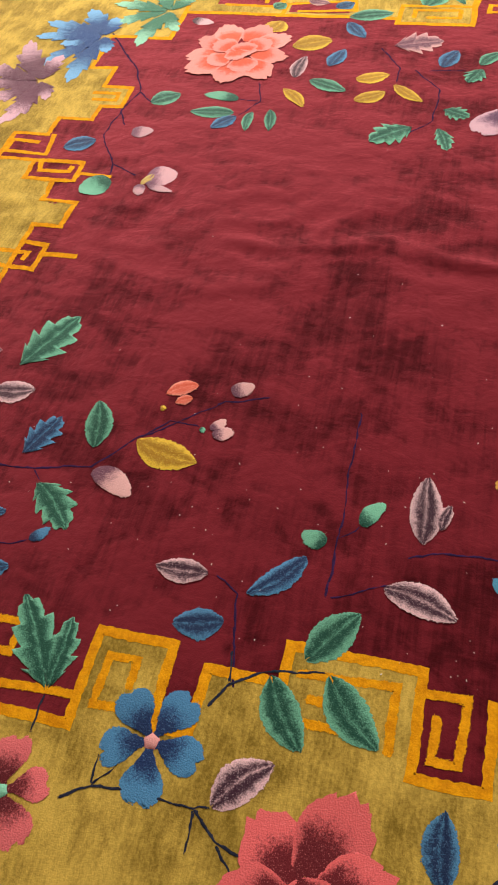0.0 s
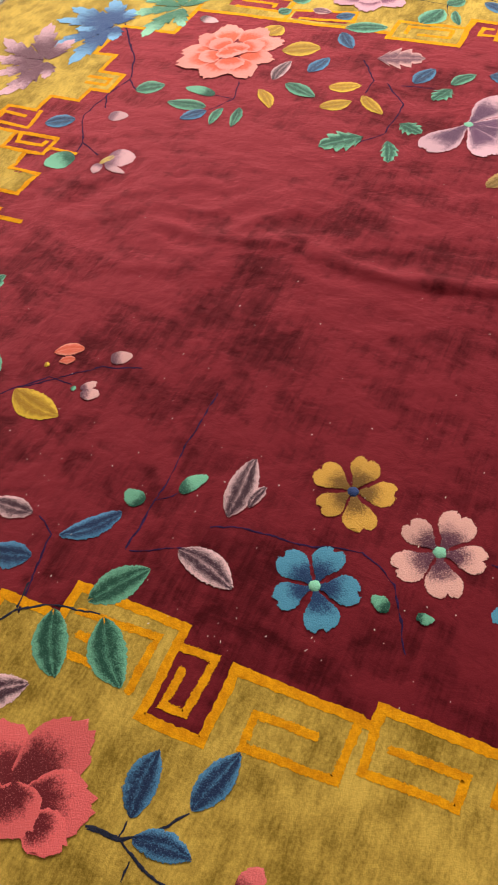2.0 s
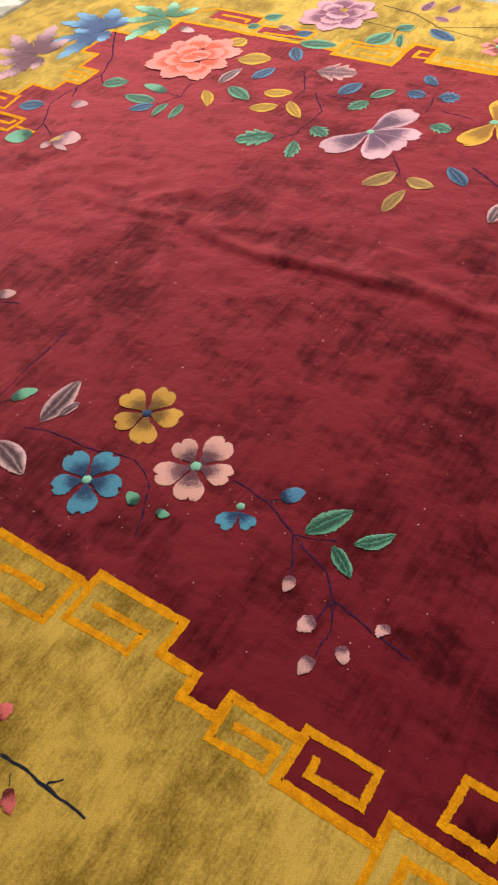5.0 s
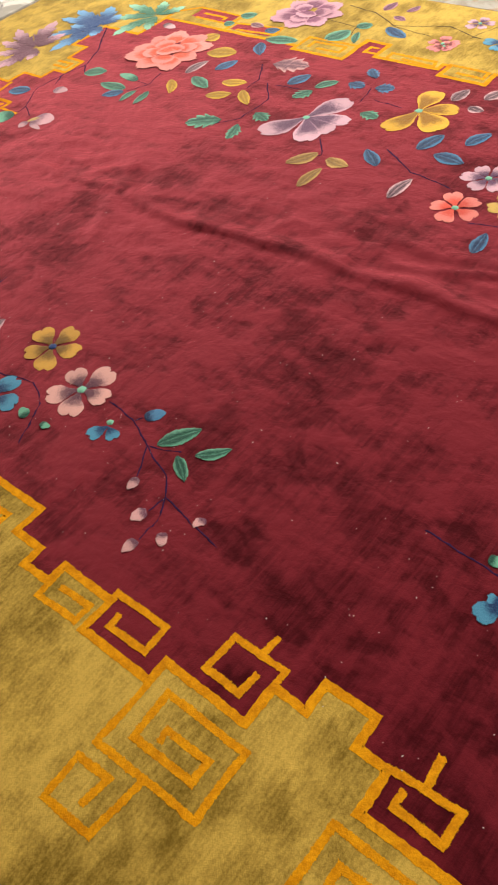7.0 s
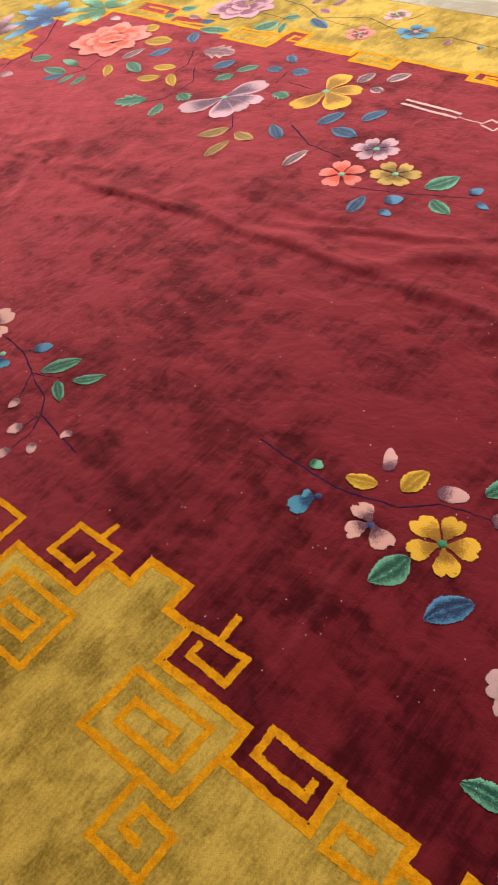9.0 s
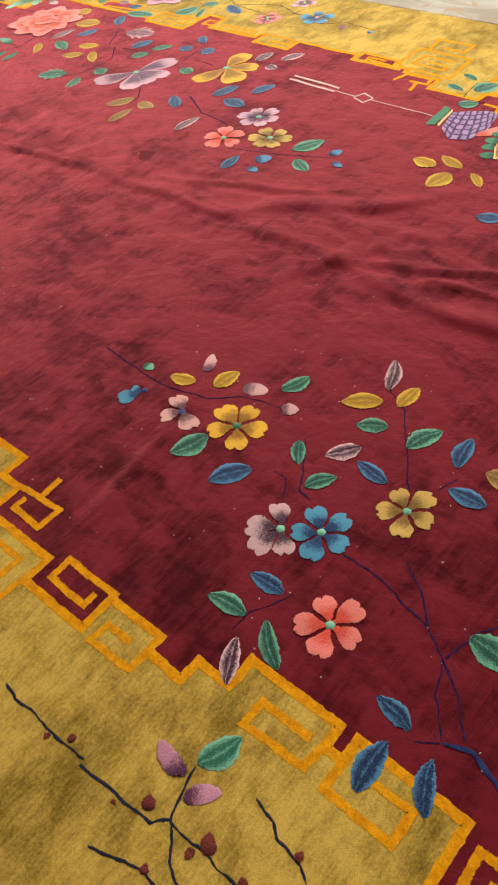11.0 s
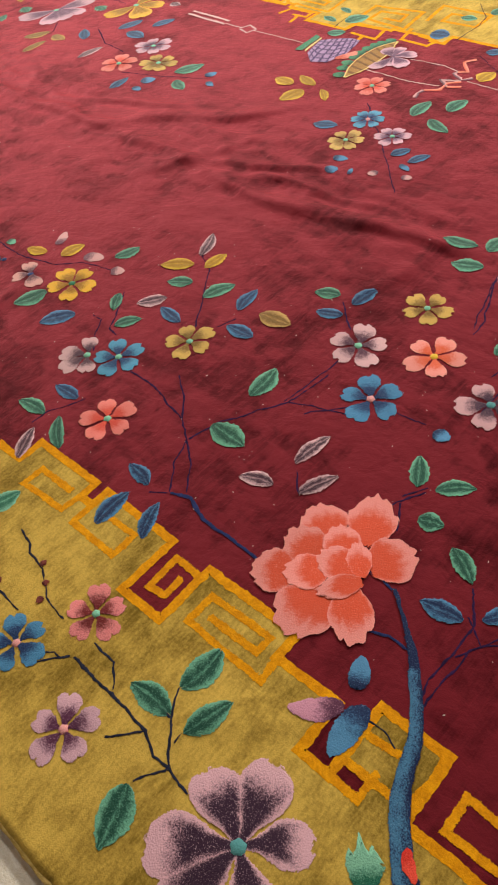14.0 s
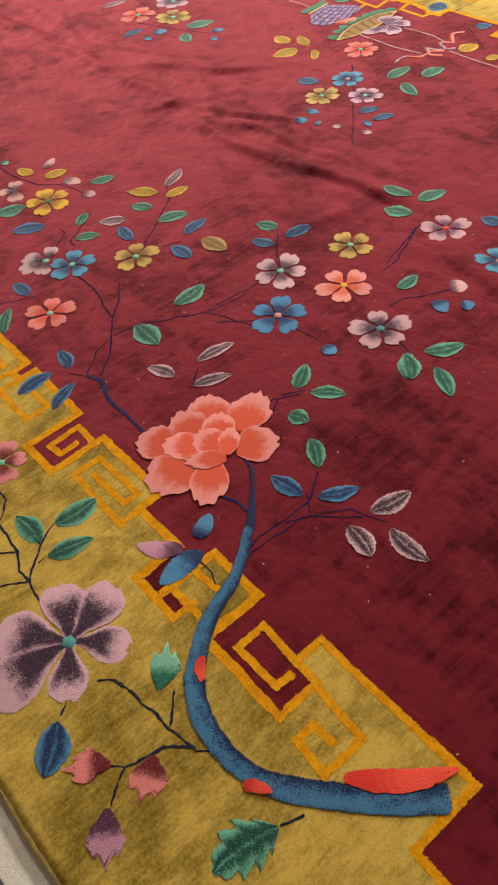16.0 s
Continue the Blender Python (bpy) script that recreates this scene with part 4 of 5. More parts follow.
def between(one, two, nu, nv, lift, crown, tone):
    """A sheet of pile between two lines, with the dye's shading from tone(i, j)."""
    verts, faces, shade = [], [], []
    for i in range(nu + 1):
        a, b = along(one, i / nu), along(two, i / nu)
        for j in range(nv + 1):
            t = j / nv
            px, py = wander(a[0] + (b[0] - a[0]) * t, a[1] + (b[1] - a[1]) * t)
            verts.append((px, py, height(px, py) + lift + crown * (1 - (2 * t - 1) ** 4)))
            shade.append(tone(i, j))
    for i in range(nu):
        for j in range(nv):
            o = i * (nv + 1) + j
            faces.append((o, o + nv + 1, o + nv + 2, o + 1))
    return verts, faces, shade


def basket():
    v, f, s = between([(1.342, 2.835), (1.385, 2.868), (1.422, 2.890), (1.462, 2.910), (1.502, 2.905)],
                      [(1.372, 2.705), (1.440, 2.640), (1.505, 2.664), (1.528, 2.750), (1.512, 2.880)], 32, 30, 0.0016, 0.0012,
                      lambda i, j: 0.0 if (i % 4 == 0 or j % 5 == 0) else 0.9 if (i // 4 + j // 5) % 2 else 0.6)
    body = part("basket", v, f, BASKET, rug, "purple checked woven basket", s, wall=0.002)
    for one, two, m in (([(1.288, 2.873), (1.302, 2.695)], [(1.326, 2.858), (1.345, 2.712)], "leafgreen"), ([(1.328, 2.857), (1.347, 2.711)], [(1.341, 2.850), (1.362, 2.708)], "YL")):
        v, f, s = between(one, two, 12, 5, 0.0024, 0.0006, lambda i, j: 0.7)
        part("basket_rim", v, f, DYED[m], body, "", s, wall=0.002)
    v, f, s = petal_mesh(1.515, 2.710, 66, 0.125, 0.42, "b", 0.0020, 0.0006, False)
    part("basket_cloth", v, f, DYED["O"], body, "", s)


basket()
FAN = shaded_wool("brown_fan_wool", (0.16, 0.07, 0.02), (0.42, 0.22, 0.06), 0.2, 0.4)


def fan():
    rim = [(1.657, 2.590), (1.620, 2.665), (1.604, 2.734), (1.599, 2.805), (1.605, 2.870), (1.622, 2.912), (1.650, 2.960)]
    inner = [(1.659, 2.591), (1.680, 2.660), (1.688, 2.720), (1.690, 2.780), (1.688, 2.835), (1.674, 2.892), (1.652, 2.962)]
    v, f, s = between(rim, inner, 36, 8, 0.0022, 0.0008, lambda i, j: 0.15 if i % 4 == 0 else 0.6 + 0.03 * j)
    body = part("fan", v, f, FAN, rug, "brown folding fan with green scalloped rim", s, wall=0.002)
    for k in range(9):
        t = (k + 0.5) / 9
        (x, y), (ax, ay), (bx, by) = along(rim, t), along(rim, max(0, t - 0.06)), along(rim, min(1, t + 0.06))
        turn = math.degrees(math.atan2(by - ay, bx - ax)) + 90
        v, f, s = petal_mesh(x, y, turn, 0.052, 0.95, "b", 0.0018, 0.0008, False)
        part("fan_scallop", v, f, DYED["leafgreen"], body, "", s, wall=0.002)
    for line in (rim, inner):
        v, f, s = ribbon([along(line, k / 24) for k in range(25)], 0.007, 0.0032, 0.0006)
        part("fan_piping", v, f, DYED["YL"], body, "", s)


fan()
cluster(BLOOMED["VL"], "lilac iris laid over the fan", 1.717, 2.835, [
    (140, 0.09, 0.75, "p"), (95, 0.09, 0.6, "p"), (37, 0.10, 0.65, "p"), (-35, 0.115, 0.65, "p"), (-62, 0.09, 0.5, "p"), (-98, 0.135, 0.45, "p")])


# left field spray
leaf("G", -1.272, 1.216, 63, 0.217, 0.59, "s")
leaf("L", -1.304, 1.131, 10, 0.116, 0.62)
leaf("B", -1.146, 0.960, 67, 0.138, 0.62, "s")
leaf("G", -0.986, 1.010, 104, 0.144, 0.5)
leaf("P", -0.964, 0.954, -27, 0.122, 0.52, "b")
leaf("G", -1.082, 0.901, -43, 0.159, 0.58, "s")
leaf("Y", -0.891, 1.050, -14, 0.160, 0.51)
leaf("O", -0.795, 1.235, -149, 0.083, 0.53)
leaf("O", -0.797, 1.196, -148, 0.046, 0.66)
leaf("P", -0.710, 1.223, 32, 0.060, 0.77, "b")
leaf("P", -0.731, 1.108, 47, 0.046, 0.72, "b")
leaf("P", -0.724, 1.096, 15, 0.053, 0.75, "b")
leaf("B", -1.040, 0.757, 43, 0.052, 0.64, "b")
leaf("G", -0.757, 1.107, -10, 0.019, 0.99, "b")
leaf("Y", -0.867, 1.149, 23, 0.015, 1.15, "b")
leaf("B", -1.093, 0.669, 28, 0.045, 0.84)
leaf("B", -1.156, 0.804, 11, 0.041, 0.78)
leaf("P", -1.375, 1.264, -4, 0.042, 0.77)
stem("N", 0.007, (-1.244, 0.926), (-1.102, 0.931), (-0.973, 0.960), (-0.896, 1.054), (-0.796, 1.130), (-0.717, 1.196), (-0.613, 1.222))
stem("N", 0.006, (-0.896, 1.054), (-0.833, 1.115), (-0.756, 1.112))
stem("N", 0.005, (-1.102, 0.931), (-1.075, 0.902))
stem("N", 0.005, (-1.144, 0.720), (-1.039, 0.755))
leaf("L", -0.635, 0.754, -179, 0.116, 0.5)
leaf("B", -0.576, 0.661, -167, 0.106, 0.65)
leaf("B", -0.446, 0.831, -135, 0.151, 0.37)
leaf("G", -0.414, 0.864, 158, 0.060, 0.79, "b")
leaf("G", -0.355, 0.922, 54, 0.076, 0.54, "b")
leaf("L", -0.223, 0.901, 92, 0.168, 0.42)
leaf("L", -0.193, 0.940, 76, 0.067, 0.5)
leaf("L", -0.287, 0.793, -16, 0.153, 0.45)
stem("N", 0.006, (-0.396, 0.747), (-0.391, 0.875), (-0.398, 1.058), (-0.399, 1.216))
stem("N", 0.006, (-0.530, 0.536), (-0.567, 0.724), (-0.623, 0.757))
stem("N", 0.005, (-0.390, 0.748), (-0.277, 0.801))
stem("N", 0.005, (-0.392, 0.881), (-0.352, 0.923))
leaf("G", -0.408, 0.616, 53, 0.145, 0.54)
leaf("G", -0.464, 0.577, -57, 0.150, 0.5)
leaf("G", -0.360, 0.599, -47, 0.156, 0.52)
leaf("G", -0.872, 0.453, 124, 0.221, 0.44, "s")
leaf("G", -0.873, 0.456, 91, 0.155, 0.44, "s")
stem("K", 0.007, (-0.872, 0.453), (-0.875, 0.381))
stem("K", 0.008, (-0.567, 0.496), (-0.538, 0.545), (-0.476, 0.580), (-0.363, 0.602))
stem("K", 0.006, (-0.538, 0.545), (-0.547, 0.609))
blossom("BB", -0.647, 0.414, 59, 0.107, 5)
blossom("RS", -0.884, 0.276, 21, 0.097, 5)
stem("K", 0.007, (-0.782, 0.287), (-0.729, 0.320), (-0.616, 0.326), (-0.544, 0.324), (-0.516, 0.330))
stem("K", 0.006, (-0.729, 0.320), (-0.735, 0.377))
stem("K", 0.006, (-0.729, 0.320), (-0.690, 0.373))
stem("K", 0.007, (-0.544, 0.324), (-0.537, 0.252))
stem("K", 0.008, (-0.544, 0.324), (-0.493, 0.284), (-0.401, 0.259))
stem("K", 0.007, (-0.492, 0.280), (-0.438, 0.222))
leaf("L", -0.516, 0.332, 45, 0.133, 0.55)
leaf("G", -0.340, 0.180, -146, 0.161, 0.47)

# second border spray
leaf("B", -0.125, 0.292, 92, 0.127, 0.5)
leaf("B", -0.032, 0.344, 72, 0.130, 0.46)
leaf("B", -0.107, 0.268, 7, 0.115, 0.44)
stem("K", 0.009, (-0.187, 0.249), (-0.127, 0.255), (-0.086, 0.280), (-0.032, 0.344))
stem("K", 0.007, (-0.127, 0.255), (-0.125, 0.292))
leaf("G", -0.085, 0.203, -75, 0.128, 0.61)
stem("K", 0.009, (-0.191, 0.251), (-0.121, 0.257), (-0.063, 0.232), (0.062, 0.223), (0.094, 0.243))
stem("K", 0.006, (-0.092, 0.239), (-0.087, 0.202))
stem("K", 0.006, (0.094, 0.243), (0.101, 0.270))
stem("K", 0.006, (0.062, 0.223), (0.070, 0.181))
leaf("Q", 0.101, 0.260, 72, 0.060, 0.85, "b")
leaf("Q", 0.233, 0.280, 61, 0.049, 0.78, "b")
leaf("Q", 0.058, 0.192, -61, 0.063, 0.69, "b")
leaf("Q", 0.173, 0.223, -48, 0.058, 0.64, "b")
stem("K", 0.009, (0.082, 0.242), (0.231, 0.244))
stem("K", 0.006, (0.030, 0.209), (0.071, 0.189))
stem("K", 0.006, (0.190, 0.242), (0.183, 0.218))
stem("K", 0.006, (0.231, 0.244), (0.235, 0.281))
stem("K", 0.009, (0.301, 0.240), (0.414, 0.245), (0.519, 0.244))
stem("K", 0.005, (0.413, 0.247), (0.437, 0.274))

# near field flowers
blossom("YO", 0.005, 1.061, 88, 0.099, 5)
blossom("BG", 0.010, 0.820, 83, 0.098, 5)
blossom("PK", 0.219, 0.983, 79, 0.105, 5)
leaf("G", 0.164, 0.819, 153, 0.049, 0.71, "b")
leaf("G", 0.215, 0.829, 12, 0.036, 0.74, "b")
petal_of("BG", 0.385, 0.927, -112, 0.062)
petal_of("BG", 0.385, 0.927, -28, 0.054)
disc(0.378, 0.940, 0.011, DYED["mint"], rug, 0.0022)
leaf("B", 0.444, 1.002, 47, 0.063, 0.73, "b")
leaf("G", 0.543, 0.951, 58, 0.123, 0.45)
leaf("G", 0.651, 0.977, 47, 0.098, 0.4)
leaf("G", 0.612, 0.954, -35, 0.089, 0.42)
leaf("P", 0.572, 0.845, -74, 0.044, 0.73, "b")
leaf("P", 0.669, 0.785, -117, 0.047, 0.84, "b")
leaf("P", 0.707, 0.709, -100, 0.046, 0.79, "b")
leaf("P", 0.741, 0.761, -50, 0.043, 0.76, "b")
leaf("P", 0.803, 0.846, -109, 0.038, 0.77, "b")
stem("N", 0.006, (0.316, 0.993), (0.429, 0.979), (0.523, 0.936), (0.628, 0.890), (0.676, 0.841), (0.781, 0.816), (0.881, 0.800))
stem("N", 0.006, (0.523, 0.936), (0.572, 0.845))
stem("N", 0.006, (0.676, 0.841), (0.669, 0.785))
stem("N", 0.006, (0.676, 0.841), (0.706, 0.778), (0.707, 0.709))
stem("N", 0.006, (0.429, 0.979), (0.444, 1.002))
stem("N", 0.005, (0.523, 0.936), (0.619, 0.967))
stem("N", 0.006, (-0.253, 0.866), (-0.200, 0.885), (-0.064, 0.896), (0.073, 0.931), (0.157, 0.881), (0.223, 0.746))

# spray at right of centre
leaf("P", 1.552, 1.193, 120, 0.075, 0.48, "b")
leaf("Y", 1.558, 1.149, -161, 0.085, 0.56)
leaf("Y", 1.613, 1.160, 77, 0.089, 0.68)
leaf("P", 1.679, 1.203, 20, 0.075, 0.65, "b")
leaf("G", 1.772, 1.252, 72, 0.091, 0.59)
leaf("P", 1.818, 1.193, 40, 0.049, 0.91, "b")
leaf("G", 1.382, 1.114, 3, 0.039, 0.84, "b")
petal_of("BG", 1.458, 1.035, -117, 0.070)
petal_of("BG", 1.458, 1.035, -169, 0.034)
disc(1.462, 1.040, 0.010, DYED["navy"], rug, 0.0020)
petal_of("PK", 1.606, 1.042, 153, 0.067)
petal_of("PK", 1.606, 1.042, -123, 0.064)
petal_of("PK", 1.606, 1.042, -22, 0.074)
disc(1.606, 1.040, 0.012, DYED["navy"], rug, 0.0016)
blossom("YG", 1.760, 1.086, 19, 0.086, 5)
leaf("G", 1.720, 1.017, -109, 0.108, 0.69)
leaf("B", 1.885, 0.999, -122, 0.110, 0.6)
leaf("G", 1.923, 1.142, -55, 0.083, 0.48)
leaf("L", 2.062, 1.209, -128, 0.094, 0.59)
leaf("G", 2.024, 1.026, 57, 0.085, 0.57)
open_blossom("LV", 2.056, 0.900, .8, (135, 0.075), (-150, 0.084), (-97, 0.089), (-43, 0.076))
blossom("BG", 2.137, 0.947, 71, 0.077, 5)
leaf("B", 2.170, 0.775, -176, 0.092, 0.47)
leaf("G", 2.141, 0.687, -171, 0.104, 0.47)
leaf("G", 2.269, 0.629, 141, 0.119, 0.36)
leaf("L", 2.208, 0.541, 119, 0.109, 0.39)
blossom("OR", 2.292, 0.772, 71, 0.078, 5)
leaf("G", 2.540, 1.047, 96, 0.119, 0.53)
leaf("G", 2.525, 0.922, -4, 0.115, 0.63)
leaf("L", 2.776, 0.870, -158, 0.089, 0.53)
leaf("L", 2.774, 0.944, 83, 0.118, 0.36)
leaf("L", 2.836, 0.880, 65, 0.106, 0.4)
blossom("YB", 2.258, 1.107, 72, 0.074, 5)
leaf("L", 2.001, 1.410, 112, 0.119, 0.38)
leaf("Y", 2.018, 1.368, -146, 0.110, 0.53)
leaf("Y", 2.056, 1.373, 86, 0.094, 0.51)
leaf("G", 2.079, 1.303, -151, 0.084, 0.65)
leaf("G", 2.150, 1.269, 66, 0.108, 0.54)
leaf("B", 2.177, 1.150, 171, 0.100, 0.46)
leaf("B", 2.282, 1.282, 100, 0.107, 0.43)
leaf("B", 2.392, 1.218, -179, 0.096, 0.57)
leaf("A", 2.344, 1.307, 5, 0.106, 0.63)
leaf("B", 2.537, 0.686, 167, 0.090, 0.5)
leaf("B", 2.520, 0.534, 92, 0.111, 0.48)
leaf("B", 2.638, 0.572, 113, 0.109, 0.38)
stem("N", 0.007, (2.452, 0.887), (2.390, 0.953), (2.329, 0.995))
stem("N", 0.007, (2.205, 0.928), (2.280, 0.927), (2.452, 0.887), (2.511, 0.845), (2.537, 0.773), (2.594, 0.704))
stem("N", 0.007, (2.511, 0.845), (2.538, 0.942), (2.612, 1.055), (2.633, 1.090), (2.651, 1.227))
stem("N", 0.006, (2.633, 1.090), (2.786, 1.145))
stem("N", 0.007, (2.511, 0.845), (2.571, 0.799), (2.630, 0.724))
stem("U", 0.014, (2.594, 0.704), (2.647, 0.721), (2.709, 0.697), (2.883, 0.694))
stem("N", 0.006, (2.552, 0.672), (2.594, 0.704))
stem("N", 0.006, (2.059, 0.916), (1.970, 1.027), (1.929, 1.024))
stem("N", 0.006, (2.065, 1.004), (2.025, 1.014), (1.928, 1.159))
stem("N", 0.006, (2.231, 1.158), (2.077, 1.372), (1.987, 1.431))
stem("N", 0.006, (2.278, 1.191), (2.301, 1.257))
stem("N", 0.006, (1.233, 1.103), (1.482, 1.083), (1.632, 1.120), (1.701, 1.181), (1.821, 1.201))
stem("N", 0.006, (2.840, 0.878), (2.792, 0.933))
stem("N", 0.005, (2.135, 0.641), (2.142, 0.698), (2.187, 0.787))

# flowers round the big peony
blossom("PL", 2.649, 1.357, 43, 0.084, 5)
blossom("YB", 2.712, 1.585, 87, 0.072, 5)
blossom("OR2", 2.833, 1.435, 25, 0.082, 5)
blossom("BP", 2.791, 1.218, 58, 0.084, 5)
blossom("LV2", 3.037, 1.367, 69, 0.086, 5)
leaf("G", 2.482, 1.500, -159, 0.079, 0.66)
leaf("B", 2.543, 1.433, -159, 0.082, 0.58)
leaf("B", 2.536, 1.480, 78, 0.095, 0.5)
leaf("G", 2.679, 1.900, -169, 0.113, 0.63)
leaf("G", 2.715, 1.890, 81, 0.111, 0.54)
leaf("G", 2.743, 1.825, -163, 0.097, 0.65)
blossom("LV3", 2.869, 1.834, -146, 0.077, 5)
leaf("G", 2.957, 1.524, 91, 0.082, 0.56)
leaf("B", 2.976, 1.222, -11, 0.045, 0.95, "b")
leaf("G", 3.229, 1.277, 143, 0.102, 0.52)
leaf("G", 3.038, 1.055, 121, 0.097, 0.49)
leaf("G", 3.072, 1.071, 38, 0.095, 0.52)
leaf("G", 3.084, 0.987, 16, 0.062, 0.86)
leaf("G", 3.184, 0.968, -33, 0.095, 0.5)
leaf("B", 3.294, 0.837, -171, 0.096, 0.51)
leaf("B", 3.321, 0.858, 61, 0.100, 0.44)
stem("N", 0.006, (3.024, 1.013), (3.060, 1.073))
stem("N", 0.006, (3.034, 1.000), (3.073, 0.929))
stem("N", 0.006, (2.595, 1.394), (2.502, 1.482))
stem("N", 0.006, (2.800, 1.782), (2.859, 1.580))
stem("N", 0.006, (2.686, 1.078), (2.766, 1.163))
stem("N", 0.006, (2.643, 1.312), (2.623, 1.083))
stem("N", 0.005, (2.835, 1.214), (2.955, 1.225))
stem("N", 0.007, (2.795, 1.813), (2.818, 1.742), (2.864, 1.628), (2.869, 1.560))
stem("N", 0.006, (3.073, 1.627), (3.043, 1.573), (2.998, 1.508), (2.984, 1.450))
stem("N", 0.006, (3.062, 1.059), (3.027, 0.995), (3.010, 0.93), (3.02, 0.87))
stem("N", 0.007, (3.267, 0.913), (3.315, 0.843), (3.310, 0.695), (3.323, 0.639))
stem("N", 0.006, (3.430, 0.893), (3.403, 0.862), (3.351, 0.814), (3.316, 0.760))
leaf("L", 3.422, 0.848, -13, 0.097, 0.58)
leaf("L", 3.430, 0.910, 77, 0.108, 0.49)
leaf("L", 3.490, 0.907, -2, 0.115, 0.44)
stem("N", 0.006, (3.331, 0.643), (3.333, 0.790), (3.395, 0.885), (3.480, 0.918))
stem("N", 0.006, (3.295, 0.852), (3.350, 0.808))
leaf("G", 3.218, 1.270, 129, 0.104, 0.44)
leaf("G", 3.179, 1.375, 59, 0.112, 0.49)
leaf("G", 3.238, 1.350, -27, 0.110, 0.42)
leaf("B", 3.064, 1.554, -20, 0.060, 0.8, "b")
leaf("B", 3.129, 1.581, 52, 0.041, 1.08, "b")
leaf("P", 3.057, 1.621, 50, 0.054, 1.12, "b")
leaf("B", 2.979, 1.960, -165, 0.068, 0.82)
blossom("BW", 3.086, 1.805, -143, 0.069, 5)
stem("N", 0.006, (3.162, 1.351), (3.094, 1.362))
stem("N", 0.006, (3.033, 1.429), (3.029, 1.302))

# trunk corner
leaf("G", 2.980, 0.335, -177, 0.111, 0.51)
leaf("G", 2.956, 0.384, 87, 0.114, 0.57)
leaf("G", 3.023, 0.324, 73, 0.111, 0.51)
leaf("G", 3.007, 0.202, -69, 0.121, 0.6)
blossom("RD", 2.700, 0.386, 63, 0.070, 5)
blossom("VP", 2.839, 0.186, 58, 0.074, 5)
blossom("BP", 2.620, 0.236, 76, 0.070, 5)
stem("K", 0.007, (2.746, 0.344), (2.812, 0.338), (2.857, 0.294))
stem("K", 0.01, (2.735, 0.292), (2.966, 0.286), (3.009, 0.263), (3.046, 0.267), (3.106, 0.256))
stem("K", 0.008, (2.735, 0.292), (2.681, 0.228))
stem("K", 0.007, (2.653, 0.233), (2.698, 0.275), (2.726, 0.276))
stem("K", 0.007, (2.966, 0.286), (2.910, 0.224))
stem("K", 0.007, (3.046, 0.267), (3.009, 0.207))
stem("K", 0.008, (3.046, 0.267), (2.983, 0.337), (2.951, 0.388))
stem("K", 0.006, (3.021, 0.303), (3.021, 0.325))
stem("K", 0.007, (2.987, 0.333), (2.952, 0.334))
open_blossom("BIG", 3.229, 0.252, .72, (158, 0.141), (106, 0.149), (39, 0.128), (-34, 0.126), (-89, 0.178), (-140, 0.162))
stem("K", 0.008, (3.337, 0.247), (3.360, 0.272), (3.406, 0.287), (3.510, 0.296), (3.578, 0.309), (3.604, 0.341))
stem("K", 0.007, (3.510, 0.296), (3.456, 0.348))
leaf("M", 3.439, 0.326, 135, 0.106, 0.63, "u")
stem("K", 0.008, (3.574, 0.313), (3.528, 0.270), (3.511, 0.194), (3.549, 0.137))
stem("K", 0.006, (3.511, 0.194), (3.486, 0.174))
stem("K", 0.006, (3.350, 0.156), (3.333, 0.185))
leaf("B", 3.351, 0.149, -45, 0.107, 0.66)
leaf("T", 3.489, 0.179, -127, 0.093, 0.75, "u")
leaf("T", 3.529, 0.248, -54, 0.090, 0.89, "u")
leaf("V", 3.546, 0.134, -35, 0.104, 0.71, "u")
leaf("G", 3.770, 0.339, -99, 0.138, 0.69, "s")
stem("K", 0.008, (3.786, 0.383), (3.769, 0.335))
leaf("B", 3.213, 0.591, 114, 0.074, 0.61, "b")
leaf("B", 3.250, 0.581, -89, 0.117, 0.48, "b")
leaf("V", 3.218, 0.555, -138, 0.107, 0.46, "b")
stem("K", 0.006, (3.250, 0.561), (3.303, 0.565), (3.334, 0.548))

# middle border spray
leaf("V", 2.267, 0.368, 169, 0.089, 0.47, "b")
leaf("M", 2.269, 0.395, 70, 0.096, 0.62)
leaf("V", 2.288, 0.336, 43, 0.073, 0.54, "b")
stem("K", 0.008, (2.269, 0.395), (2.294, 0.301), (2.344, 0.250), (2.404, 0.220))
stem("K", 0.008, (2.093, 0.258), (2.271, 0.268), (2.294, 0.294), (2.564, 0.287))
stem("K", 0.008, (2.212, 0.175), (2.320, 0.209), (2.383, 0.202), (2.404, 0.220), (2.537, 0.220))
stem("K", 0.008, (2.391, 0.417), (2.441, 0.410), (2.463, 0.389), (2.523, 0.386), (2.583, 0.343), (2.660, 0.333))
leaf("W", 2.256, 0.279, 127, 0.031, 0.94, "b")
leaf("W", 2.391, 0.295, 132, 0.041, 0.8, "b")
leaf("W", 2.362, 0.287, -97, 0.021, 0.99, "b")
leaf("W", 2.466, 0.290, 105, 0.024, 0.93, "b")
leaf("W", 2.515, 0.268, -169, 0.023, 0.68, "b")
leaf("W", 2.477, 0.230, 146, 0.028, 0.76, "b")
leaf("W", 2.452, 0.223, -105, 0.027, 0.95, "b")
leaf("W", 2.351, 0.205, -89, 0.021, 1.02, "b")
leaf("W", 2.324, 0.205, 116, 0.020, 0.94, "b")
leaf("W", 2.511, 0.383, 81, 0.020, 0.91, "b")
leaf("W", 2.555, 0.355, 83, 0.020, 0.9, "b")
leaf("W", 2.579, 0.340, -93, 0.021, 0.91, "b")
